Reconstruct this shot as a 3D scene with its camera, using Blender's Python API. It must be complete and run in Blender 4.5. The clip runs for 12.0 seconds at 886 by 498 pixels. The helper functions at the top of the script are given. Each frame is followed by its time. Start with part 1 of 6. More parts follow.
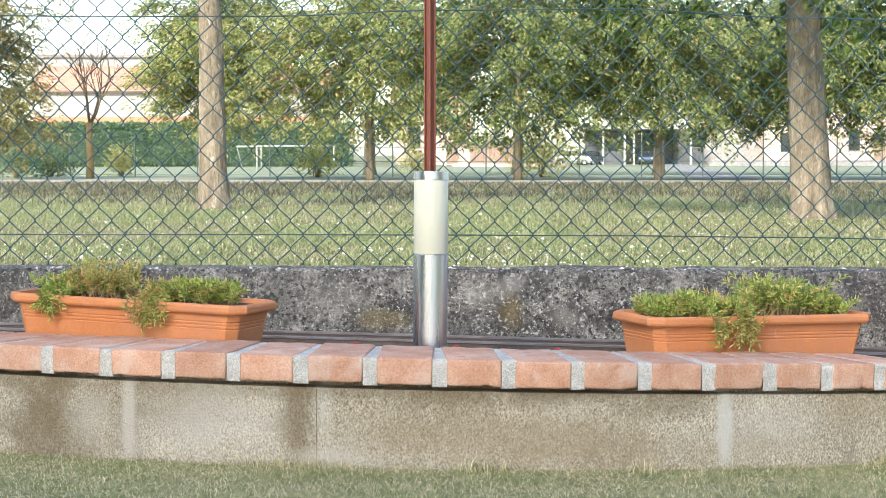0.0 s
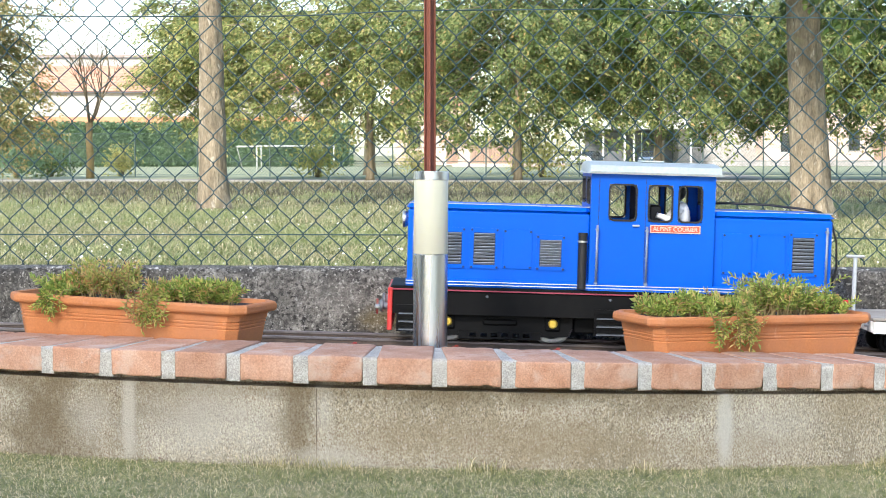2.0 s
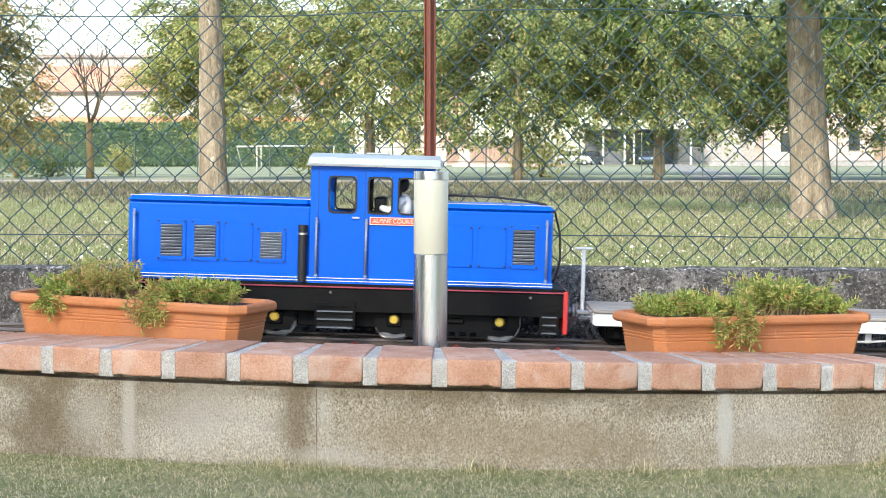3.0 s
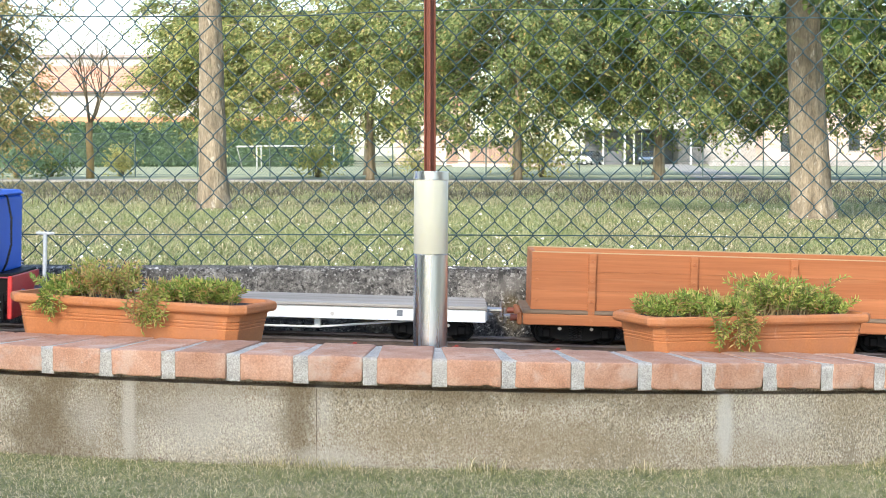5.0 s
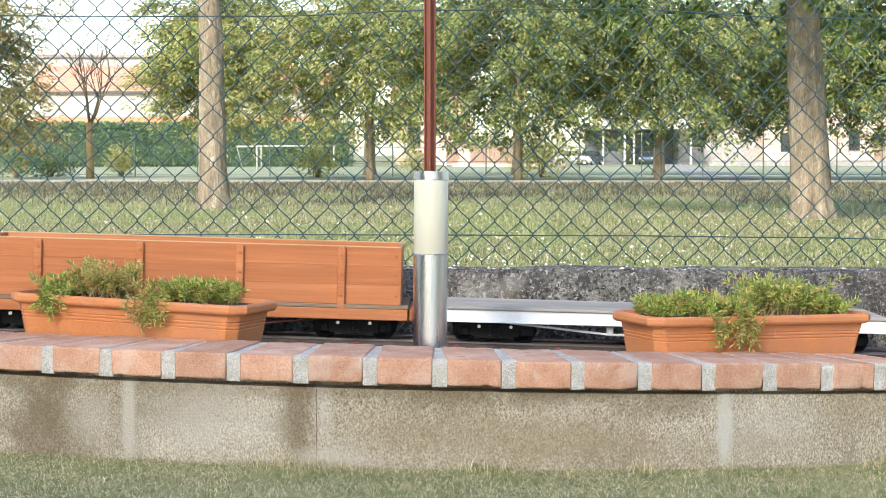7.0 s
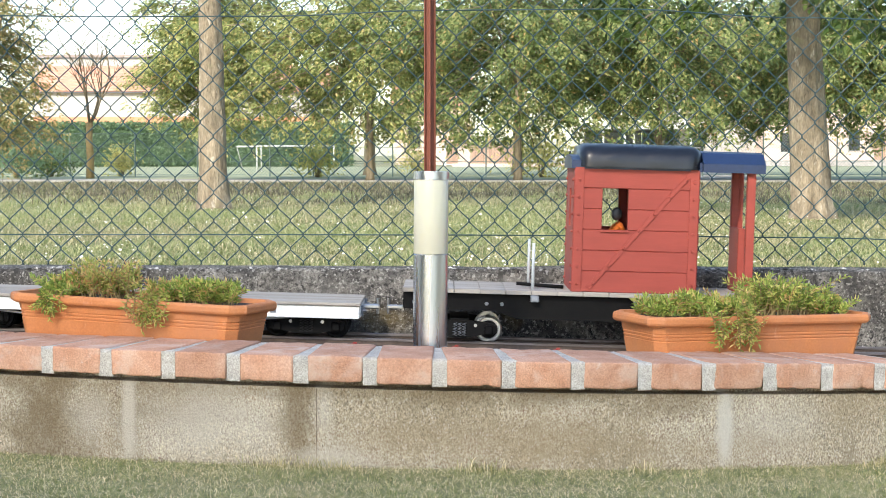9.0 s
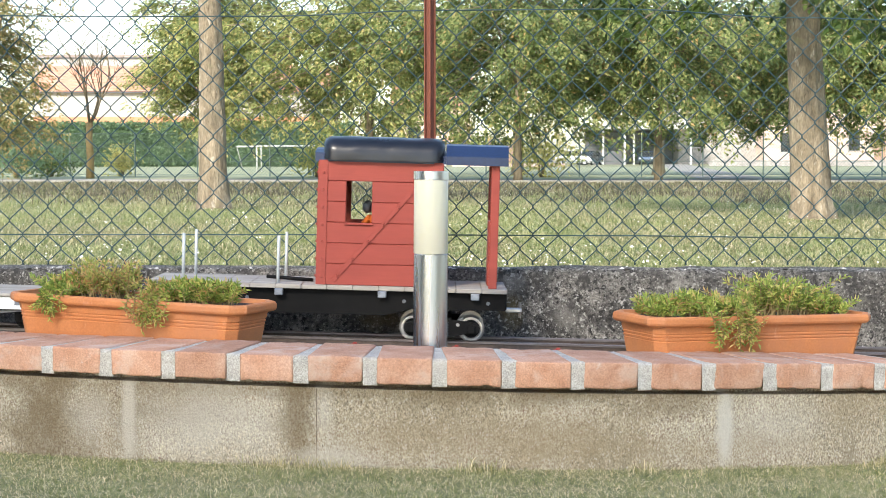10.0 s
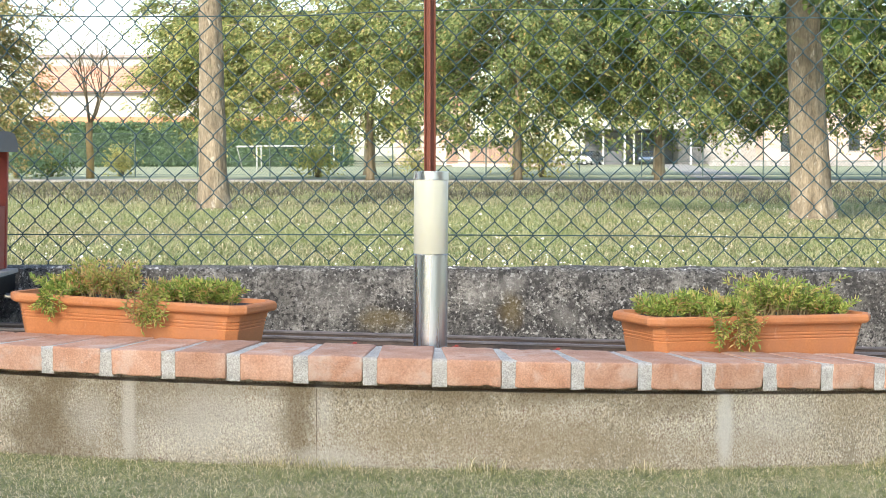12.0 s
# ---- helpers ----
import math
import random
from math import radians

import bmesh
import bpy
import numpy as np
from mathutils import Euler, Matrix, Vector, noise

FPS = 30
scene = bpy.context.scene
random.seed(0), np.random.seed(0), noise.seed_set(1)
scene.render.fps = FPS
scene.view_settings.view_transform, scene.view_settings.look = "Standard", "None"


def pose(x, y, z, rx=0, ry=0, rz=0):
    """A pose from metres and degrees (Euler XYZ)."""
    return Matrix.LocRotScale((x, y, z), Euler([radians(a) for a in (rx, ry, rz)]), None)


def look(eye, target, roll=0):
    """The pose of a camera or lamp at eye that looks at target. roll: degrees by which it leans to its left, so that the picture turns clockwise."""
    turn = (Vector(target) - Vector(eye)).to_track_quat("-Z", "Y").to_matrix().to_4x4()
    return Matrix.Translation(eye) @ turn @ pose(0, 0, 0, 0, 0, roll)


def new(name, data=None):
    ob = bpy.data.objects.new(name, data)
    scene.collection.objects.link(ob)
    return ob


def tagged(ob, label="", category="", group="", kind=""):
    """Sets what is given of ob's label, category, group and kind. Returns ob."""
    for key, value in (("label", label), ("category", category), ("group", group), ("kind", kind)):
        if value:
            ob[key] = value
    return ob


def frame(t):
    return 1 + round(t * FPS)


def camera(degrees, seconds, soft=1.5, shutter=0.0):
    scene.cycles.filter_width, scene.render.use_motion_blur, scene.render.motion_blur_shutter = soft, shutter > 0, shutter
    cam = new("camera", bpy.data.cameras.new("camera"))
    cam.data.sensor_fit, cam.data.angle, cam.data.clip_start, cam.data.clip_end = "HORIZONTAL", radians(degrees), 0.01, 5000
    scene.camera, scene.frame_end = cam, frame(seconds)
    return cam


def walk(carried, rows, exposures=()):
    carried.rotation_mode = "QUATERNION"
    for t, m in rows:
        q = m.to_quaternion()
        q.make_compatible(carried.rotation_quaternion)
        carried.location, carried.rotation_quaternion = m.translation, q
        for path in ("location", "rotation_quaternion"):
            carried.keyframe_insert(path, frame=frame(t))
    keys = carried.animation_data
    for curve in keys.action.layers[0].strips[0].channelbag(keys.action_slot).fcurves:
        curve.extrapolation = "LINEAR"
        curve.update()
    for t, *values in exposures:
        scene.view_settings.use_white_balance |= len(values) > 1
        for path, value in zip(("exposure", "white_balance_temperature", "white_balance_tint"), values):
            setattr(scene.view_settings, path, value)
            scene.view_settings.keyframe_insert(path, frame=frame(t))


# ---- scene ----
# The camera stands still on a low tripod on the lawn.
cam = camera(28.84, 12.0, soft=0.7, shutter=0.12)
EYE = pose(0, 0, 0.675, 90 - 3.115, 0, 0)
walk(cam, [(0, EYE), (12, EYE)], exposures=[(0, 1.36, 6350, 10), (5.5, 1.33, 6450, 10), (12, 1.34, 6650, 10)])

# ---- light ----
SUN_EL, SUN_AZ = 34.0, 205.0          # height; compass turn from +y towards +x
world = bpy.data.worlds.new("sky")
scene.world = world
world.use_nodes = True
wn = world.node_tree.nodes
sky = wn.new("ShaderNodeTexSky")
sky.sky_type, sky.sun_disc = "NISHITA", False
sky.sun_elevation, sky.sun_rotation = radians(SUN_EL), radians(SUN_AZ)
sky.air_density, sky.dust_density, sky.ozone_density = 1.0, 1.0, 1.0
wn["Background"].inputs["Strength"].default_value = 0.15
world.node_tree.links.new(sky.outputs[0], wn["Background"].inputs["Color"])
sun = new("sun", bpy.data.lights.new("sun", "SUN"))
sun.data.energy, sun.data.angle, sun.data.color = 2.9, radians(9), (1.0, 0.92, 0.80)
sd = Vector((math.sin(radians(SUN_AZ)) * math.cos(radians(SUN_EL)), math.cos(radians(SUN_AZ)) * math.cos(radians(SUN_EL)), math.sin(radians(SUN_EL))))
sun.matrix_world = look(sd * 50, (0, 0, 0))


# ---- materials ----
def ramp(nt, fac, stops):
    r = nt.nodes.new("ShaderNodeValToRGB")
    while len(r.color_ramp.elements) < len(stops):
        r.color_ramp.elements.new(0.5)
    for e, (p, c) in zip(r.color_ramp.elements, stops):
        e.position, e.color = p, (*c, 1)
    nt.links.new(fac, r.inputs[0])
    return r.outputs[0]


def noise_tex(nt, vec, scale, detail=6, rough=0.6, stretch=(1, 1, 1)):
    m = nt.nodes.new("ShaderNodeMapping")
    m.inputs["Scale"].default_value = stretch
    nt.links.new(vec, m.inputs[0])
    n = nt.nodes.new("ShaderNodeTexNoise")
    n.inputs["Scale"].default_value, n.inputs["Detail"].default_value, n.inputs["Roughness"].default_value = scale, detail, rough
    nt.links.new(m.outputs[0], n.inputs["Vector"])
    return n.outputs["Fac"]


def mixed(nt, fac, a, b, mode="MIX"):
    m = nt.nodes.new("ShaderNodeMix")
    m.data_type, m.blend_type = "RGBA", mode
    for sock, v in ((m.inputs["Factor"], fac), (m.inputs["A"], a), (m.inputs["B"], b)):
        if isinstance(v, (tuple, float, int)):
            sock.default_value = (*v, 1) if isinstance(v, tuple) else v
        else:
            nt.links.new(v, sock)
    return m.outputs["Result"]


def mat(name, stops, scale=8, rough=0.7, metal=0.0, bump=0.2, fine=120, fine_amt=0.35, stretch=(1, 1, 1),
        vary=0.0, over=None, depth=0.002, coat=0.0, island=False, sub=0.0, spec=0.5, con=0.15):
    """stops: colours along a coarse noise; fine: a second, smaller grain; vary: brightness from piece to piece;
    over: rows (scale, low, high, colour, stretch) of patches laid on top."""
    m = bpy.data.materials.new(name)
    m.use_nodes = True
    nt = m.node_tree
    b = nt.nodes["Principled BSDF"]
    tc = nt.nodes.new("ShaderNodeTexCoord")
    v = tc.outputs["Object"]
    info = nt.nodes.new("ShaderNodeObjectInfo")
    geo = nt.nodes.new("ShaderNodeNewGeometry")
    if vary and not island:
        add = nt.nodes.new("ShaderNodeVectorMath")
        comb = nt.nodes.new("ShaderNodeVectorMath")
        comb.operation = "SCALE"
        comb.inputs[0].default_value = (7.3, 3.1, 5.7)
        nt.links.new(info.outputs["Random"], comb.inputs["Scale"])
        nt.links.new(v, add.inputs[0])
        nt.links.new(comb.outputs[0], add.inputs[1])
        v = add.outputs[0]
    big = noise_tex(nt, v, scale, 6, 0.6, stretch)
    if island:
        col = ramp(nt, geo.outputs["Random Per Island"], stops)
    else:
        col = ramp(nt, big, stops)
    small = noise_tex(nt, v, fine, 4, 0.7, stretch)
    if fine_amt:
        g = ramp(nt, small, [(0.34, (0.5 - con,) * 3), (0.66, (0.5 + con,) * 3)])
        col = mixed(nt, fine_amt, col, g, "OVERLAY")
    for sc, lo, hi, c, st in over or []:
        f = ramp(nt, noise_tex(nt, v, sc, 7, 0.65, st), [(lo, (0, 0, 0)), (hi, (1, 1, 1))])
        col = mixed(nt, f, col, c)
    if vary:
        src = geo.outputs["Random Per Island"] if island else info.outputs["Random"]
        hsv = nt.nodes.new("ShaderNodeHueSaturation")
        mp = nt.nodes.new("ShaderNodeMapRange")
        mp.inputs["To Min"].default_value, mp.inputs["To Max"].default_value = 1 - vary, 1 + vary
        nt.links.new(src, mp.inputs["Value"])
        nt.links.new(mp.outputs[0], hsv.inputs["Value"])
        nt.links.new(col, hsv.inputs["Color"])
        col = hsv.outputs[0]
    nt.links.new(col, b.inputs["Base Color"])
    b.inputs["Metallic"].default_value = metal
    b.inputs["Coat Weight"].default_value = coat
    b.inputs["Coat Roughness"].default_value = 0.12
    b.inputs["Specular IOR Level"].default_value = spec
    if sub:
        b.inputs["Transmission Weight"].default_value = 0.0
        b.inputs["Subsurface Weight"].default_value = sub
        b.inputs["Subsurface Radius"].default_value = (0.02, 0.02, 0.01)
    rr = nt.nodes.new("ShaderNodeMapRange")
    rr.inputs["To Min"].default_value, rr.inputs["To Max"].default_value = max(0.02, rough - 0.12), min(1, rough + 0.12)
    nt.links.new(big, rr.inputs["Value"])
    nt.links.new(rr.outputs[0], b.inputs["Roughness"])
    if bump:
        bn = nt.nodes.new("ShaderNodeBump")
        bn.inputs["Strength"].default_value, bn.inputs["Distance"].default_value = bump, depth
        nt.links.new(small, bn.inputs["Height"])
        nt.links.new(bn.outputs[0], b.inputs["Normal"])
    return m


def stained(m, marks, soft=0.55, grain=16, ragged=1.0):
    """Lays old stains and painted shade on a material; marks: rows (x, z, half width, half height, colour, strength) in
    the wall's own metres.
    """
    nt = m.node_tree
    b = nt.nodes["Principled BSDF"]
    col = b.inputs["Base Color"].links[0].from_socket
    v = nt.nodes.new("ShaderNodeTexCoord").outputs["Object"]
    wob = nt.nodes.new("ShaderNodeTexNoise")
    wob.inputs["Scale"].default_value, wob.inputs["Detail"].default_value, wob.inputs["Roughness"].default_value = grain, 7, 0.7
    nt.links.new(v, wob.inputs["Vector"])
    for x, z, w, h, c, k in marks:
        mp = nt.nodes.new("ShaderNodeMapping")
        mp.inputs["Location"].default_value = (-x / w, 0, -z / h)
        mp.inputs["Scale"].default_value = (1 / w, 0, 1 / h)
        nt.links.new(v, mp.inputs[0])
        ln = nt.nodes.new("ShaderNodeVectorMath")
        ln.operation = "LENGTH"
        nt.links.new(mp.outputs[0], ln.inputs[0])
        ad = nt.nodes.new("ShaderNodeMath")
        ad.operation = "MULTIPLY_ADD"
        ad.inputs[1].default_value = 2.2 * ragged
        nt.links.new(wob.outputs["Fac"], ad.inputs[0])
        nt.links.new(ln.outputs["Value"], ad.inputs[2])
        edge = 0.95 + 1.1 * ragged
        sub = nt.nodes.new("ShaderNodeMapRange")
        sub.inputs["From Min"].default_value, sub.inputs["From Max"].default_value = edge - soft, edge + soft
        sub.inputs["To Min"].default_value, sub.inputs["To Max"].default_value = k, 0.0
        nt.links.new(ad.outputs[0], sub.inputs["Value"])
        mx = mixed(nt, sub.outputs[0], col, c)
        col = mx
    nt.links.new(col, b.inputs["Base Color"])
    return m


def leafy(name, stops, back=0.3, lift=1.0):
    """Leaf surface: colour from leaf to leaf, with some light passing through."""
    m = mat(name, stops, rough=0.5, bump=0, fine_amt=0.15, fine=60, island=True, vary=0.2)
    nt = m.node_tree
    b = nt.nodes["Principled BSDF"]
    t = nt.nodes.new("ShaderNodeBsdfTranslucent")
    s = nt.nodes.new("ShaderNodeMixShader")
    s.inputs[0].default_value = back
    nt.links.new(b.inputs["Base Color"].links[0].from_socket, t.inputs["Color"])
    nt.links.new(b.outputs[0], s.inputs[1])
    nt.links.new(t.outputs[0], s.inputs[2])
    nt.links.new(s.outputs[0], nt.nodes["Material Output"].inputs["Surface"])
    return m


ONE = (1, 1, 1)
M = {}
M["brick"] = mat("brick", [(0.28, (0.46, 0.235, 0.145)), (0.5, (0.55, 0.315, 0.215)), (0.72, (0.62, 0.41, 0.31))], 12, 0.92, 0, 1.0, 240, 0.55, vary=0.10, con=0.2, depth=0.003,
                 over=[(9, 0.54, 0.70, (0.60, 0.45, 0.37), ONE), (26, 0.60, 0.72, (0.42, 0.20, 0.12), ONE), (22, 0.64, 0.74, (0.66, 0.57, 0.50), ONE), (90, 0.68, 0.73, (0.30, 0.15, 0.09), ONE)])
M["mortar"] = mat("mortar", [(0.3, (0.44, 0.42, 0.385)), (0.7, (0.63, 0.61, 0.57))], 40, 0.95, 0, 1.0, 330, 0.9, con=0.25, depth=0.004)
M["plaster"] = mat("rough_plaster", [(0.30, (0.42, 0.355, 0.25)), (0.50, (0.53, 0.465, 0.35)), (0.70, (0.63, 0.575, 0.465))], 5.0, 0.95, 0, 1.0, 260, 1.0, (1, 1, 0.7), depth=0.009, con=0.34,
                   over=[(7.0, 0.55, 0.75, (0.34, 0.28, 0.19), (1.5, 1, 0.5)), (170, 0.59, 0.64, (0.27, 0.21, 0.135), (1, 1, 0.6)), (200, 0.57, 0.61, (0.80, 0.755, 0.66), (1, 1, 0.7)), (150, 0.645, 0.67, (0.085, 0.068, 0.045), (1, 1, 0.6))])
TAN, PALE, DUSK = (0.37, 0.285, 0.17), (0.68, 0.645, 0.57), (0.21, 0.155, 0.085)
# the first mark paints the coping's shade along the wall top; others are stains
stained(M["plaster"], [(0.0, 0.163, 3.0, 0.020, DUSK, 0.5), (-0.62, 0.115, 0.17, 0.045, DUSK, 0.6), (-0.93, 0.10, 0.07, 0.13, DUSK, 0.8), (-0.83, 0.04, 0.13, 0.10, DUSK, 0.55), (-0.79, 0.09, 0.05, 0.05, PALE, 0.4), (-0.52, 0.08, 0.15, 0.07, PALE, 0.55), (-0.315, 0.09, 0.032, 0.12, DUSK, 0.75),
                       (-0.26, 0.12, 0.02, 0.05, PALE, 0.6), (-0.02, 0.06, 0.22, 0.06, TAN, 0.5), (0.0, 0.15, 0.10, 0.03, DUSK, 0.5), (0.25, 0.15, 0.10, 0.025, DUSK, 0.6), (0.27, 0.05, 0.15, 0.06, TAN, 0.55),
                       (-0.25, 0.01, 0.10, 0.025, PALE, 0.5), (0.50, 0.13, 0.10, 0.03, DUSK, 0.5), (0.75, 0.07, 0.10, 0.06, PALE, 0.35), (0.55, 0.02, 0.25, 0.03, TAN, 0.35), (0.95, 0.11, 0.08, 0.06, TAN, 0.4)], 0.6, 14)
stained(M["plaster"], [(-0.700, 0.09, 0.017, 0.12, (0.66, 0.62, 0.54), 0.75), (0.628, 0.08, 0.019, 0.10, (0.72, 0.695, 0.63), 0.85)], 0.35, 30, 0.5)
M["kerb"] = mat("weathered_concrete", [(0.36, (0.075, 0.070, 0.064)), (0.46, (0.15, 0.142, 0.128)), (0.55, (0.245, 0.23, 0.205)), (0.66, (0.40, 0.375, 0.33))], 9, 0.95, 0, 1.0, 170, 1.0, depth=0.010, con=0.42,
                over=[(14, 0.60, 0.68, (0.42, 0.395, 0.35), ONE), (85, 0.54, 0.58, (0.04, 0.037, 0.034), ONE), (100, 0.57, 0.61, (0.54, 0.52, 0.475), ONE), (16, 0.58, 0.66, (0.06, 0.057, 0.052), (1, 1, 0.7)), (40, 0.62, 0.66, (0.60, 0.58, 0.54), ONE)])
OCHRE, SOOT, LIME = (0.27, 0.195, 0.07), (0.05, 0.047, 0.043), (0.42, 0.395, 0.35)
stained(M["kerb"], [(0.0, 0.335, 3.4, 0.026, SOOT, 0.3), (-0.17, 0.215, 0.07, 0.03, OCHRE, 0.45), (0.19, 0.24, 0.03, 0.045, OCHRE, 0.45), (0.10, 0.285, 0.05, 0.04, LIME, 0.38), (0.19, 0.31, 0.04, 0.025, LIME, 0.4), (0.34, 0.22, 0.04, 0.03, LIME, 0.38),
                    (0.66, 0.30, 0.02, 0.05, LIME, 0.38), (-0.30, 0.27, 0.09, 0.05, LIME, 0.25), (0.47, 0.30, 0.05, 0.03, SOOT, 0.4), (-0.46, 0.28, 0.07, 0.06, SOOT, 0.6), (-1.2, 0.25, 0.08, 0.06, SOOT, 0.5), (1.15, 0.26, 0.12, 0.07, SOOT, 0.45), (0.85, 0.29, 0.08, 0.04, SOOT, 0.5)], 0.5, 22)
M["terracotta"] = mat("terracotta_plastic", [(0.3, (0.46, 0.172, 0.064)), (0.7, (0.55, 0.23, 0.096))], 6, 0.62, 0, 0.15, 200, 0.3, spec=0.3,
                      over=[(4.0, 0.52, 0.76, (0.44, 0.20, 0.105), (1.6, 1.6, 0.5)), (14, 0.62, 0.76, (0.60, 0.33, 0.21), (1, 1, 0.5)), (60, 0.70, 0.74, (0.62, 0.42, 0.31), ONE)])
M["soil"] = mat("soil", [(0.3, (0.03, 0.02, 0.014)), (0.7, (0.08, 0.06, 0.04))], 30, 0.95, 0, 1, 90, 0.4)
M["steel"] = mat("brushed_steel", [(0.3, (0.58, 0.61, 0.68)), (0.7, (0.68, 0.71, 0.78))], 4, 0.27, 1.0, 0.05, 90, 0.2, (6, 6, 0.3))
M["diffuser"] = mat("opal_diffuser", [(0.3, (0.565, 0.56, 0.45)), (0.7, (0.60, 0.595, 0.485))], 3, 0.4, 0, 0, 60, 0.0, sub=0.3, spec=0.3)
M["rust"] = mat("rust_brown_paint", [(0.3, (0.14, 0.035, 0.018)), (0.7, (0.22, 0.06, 0.03))], 10, 0.55, 0, 0.2, 120, 0.2)
M["wire"] = mat("green_coated_wire", [(0.3, (0.014, 0.045, 0.058)), (0.7, (0.022, 0.070, 0.085))], 12, 0.4, 0, 0, 60, 0.1)
M["rail"] = mat("dark_rail_steel", [(0.3, (0.075, 0.055, 0.045)), (0.7, (0.15, 0.115, 0.095))], 20, 0.5, 0.4, 0.2, 160, 0.3)
M["railtop"] = mat("worn_rail_head", [(0.3, (0.20, 0.17, 0.16)), (0.7, (0.34, 0.30, 0.28))], 12, 0.4, 0.8, 0.1, 90, 0.2)
M["clip"] = mat("red_clip_paint", [(0.3, (0.28, 0.03, 0.02)), (0.7, (0.42, 0.06, 0.05))], 40, 0.6)
M["sleeper"] = mat("old_sleeper_wood", [(0.3, (0.03, 0.022, 0.018)), (0.7, (0.08, 0.06, 0.05))], 18, 0.9, 0, 0.5, 120, 0.4, (0.2, 1, 1))
M["gravel"] = mat("ballast_gravel", [(0.2, (0.10, 0.095, 0.09)), (0.6, (0.26, 0.25, 0.24)), (0.95, (0.62, 0.60, 0.58))], 40, 0.9, 0, 0.5, 200, 0.3, island=True, vary=0.2)
M["bed"] = mat("ballast_bed", [(0.3, (0.05, 0.045, 0.04)), (0.7, (0.16, 0.15, 0.14))], 40, 0.95, 0, 1, 140, 0.5)
M["ground"] = mat("meadow_soil", [(0.3, (0.16, 0.18, 0.08)), (0.5, (0.22, 0.235, 0.115)), (0.7, (0.31, 0.29, 0.17))], 0.9, 0.95, 0, 0.6, 30, 0.6,
                  over=[(0.25, 0.5, 0.7, (0.27, 0.255, 0.15), ONE), (9, 0.55, 0.7, (0.36, 0.32, 0.21), ONE)])
M["lawnblade"] = leafy("lawn_blades", [(0.0, (0.30, 0.31, 0.12)), (0.3, (0.44, 0.42, 0.19)), (0.5, (0.58, 0.52, 0.28)), (0.65, (0.72, 0.63, 0.40)), (1.0, (0.84, 0.75, 0.53))], 0.25)
M["lawngreen"] = leafy("green_lawn_blades", [(0.0, (0.23, 0.275, 0.095)), (0.35, (0.34, 0.375, 0.145)), (0.60, (0.46, 0.455, 0.21)), (0.78, (0.64, 0.57, 0.34)), (1.0, (0.80, 0.71, 0.49))], 0.25)
M["meadowblade"] = leafy("meadow_blades", [(0.0, (0.14, 0.185, 0.065)), (0.4, (0.245, 0.25, 0.115)), (0.65, (0.335, 0.315, 0.165)), (0.85, (0.45, 0.40, 0.235)), (1.0, (0.56, 0.49, 0.34))], 0.35)
M["meadowlush"] = leafy("lush_meadow_blades", [(0.0, (0.15, 0.22, 0.065)), (0.5, (0.275, 0.305, 0.13)), (0.85, (0.385, 0.385, 0.185)), (1.0, (0.48, 0.45, 0.28))], 0.38)
M["weed"] = leafy("dry_weeds", [(0.0, (0.05, 0.052, 0.028)), (0.5, (0.10, 0.088, 0.052)), (0.88, (0.17, 0.145, 0.095)), (1.0, (0.36, 0.32, 0.23))], 0.25)
M["flower"] = mat("white_petals", [(0.3, (0.75, 0.75, 0.72)), (0.7, (0.85, 0.85, 0.82))], 5, 0.7, 0, 0)
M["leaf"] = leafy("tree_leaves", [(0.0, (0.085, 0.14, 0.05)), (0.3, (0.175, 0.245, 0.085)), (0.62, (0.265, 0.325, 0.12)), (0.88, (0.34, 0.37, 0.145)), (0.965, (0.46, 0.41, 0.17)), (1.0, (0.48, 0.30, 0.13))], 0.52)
# brighter copy of tree_leaves: the sunlit look is put into the colour
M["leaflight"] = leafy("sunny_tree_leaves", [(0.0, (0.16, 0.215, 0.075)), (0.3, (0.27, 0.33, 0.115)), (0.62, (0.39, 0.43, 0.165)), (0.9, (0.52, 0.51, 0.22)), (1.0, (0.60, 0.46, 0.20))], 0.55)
M["leafdry"] = leafy("autumn_leaves", [(0.0, (0.13, 0.16, 0.055)), (0.5, (0.25, 0.25, 0.09)), (0.8, (0.38, 0.30, 0.12)), (1.0, (0.46, 0.31, 0.15))], 0.4)
# darkened leaf copy: the shade inside the crowns is put into the colour
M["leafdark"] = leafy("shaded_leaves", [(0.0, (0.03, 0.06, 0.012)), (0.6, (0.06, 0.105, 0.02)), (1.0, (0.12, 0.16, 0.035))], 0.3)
M["hedge"] = leafy("hedge_leaves", [(0.0, (0.10, 0.175, 0.09)), (0.6, (0.145, 0.235, 0.12)), (1.0, (0.20, 0.29, 0.15))], 0.25)
M["succulent"] = leafy("succulent_leaves", [(0.0, (0.19, 0.29, 0.055)), (0.45, (0.32, 0.42, 0.085)), (0.75, (0.46, 0.51, 0.13)), (0.92, (0.56, 0.46, 0.16)), (1.0, (0.44, 0.22, 0.10))], 0.35)
M["succdry"] = leafy("tired_succulent_leaves", [(0.0, (0.27, 0.35, 0.07)), (0.45, (0.42, 0.44, 0.12)), (0.75, (0.56, 0.45, 0.16)), (0.92, (0.52, 0.30, 0.14)), (1.0, (0.42, 0.16, 0.08))], 0.35)
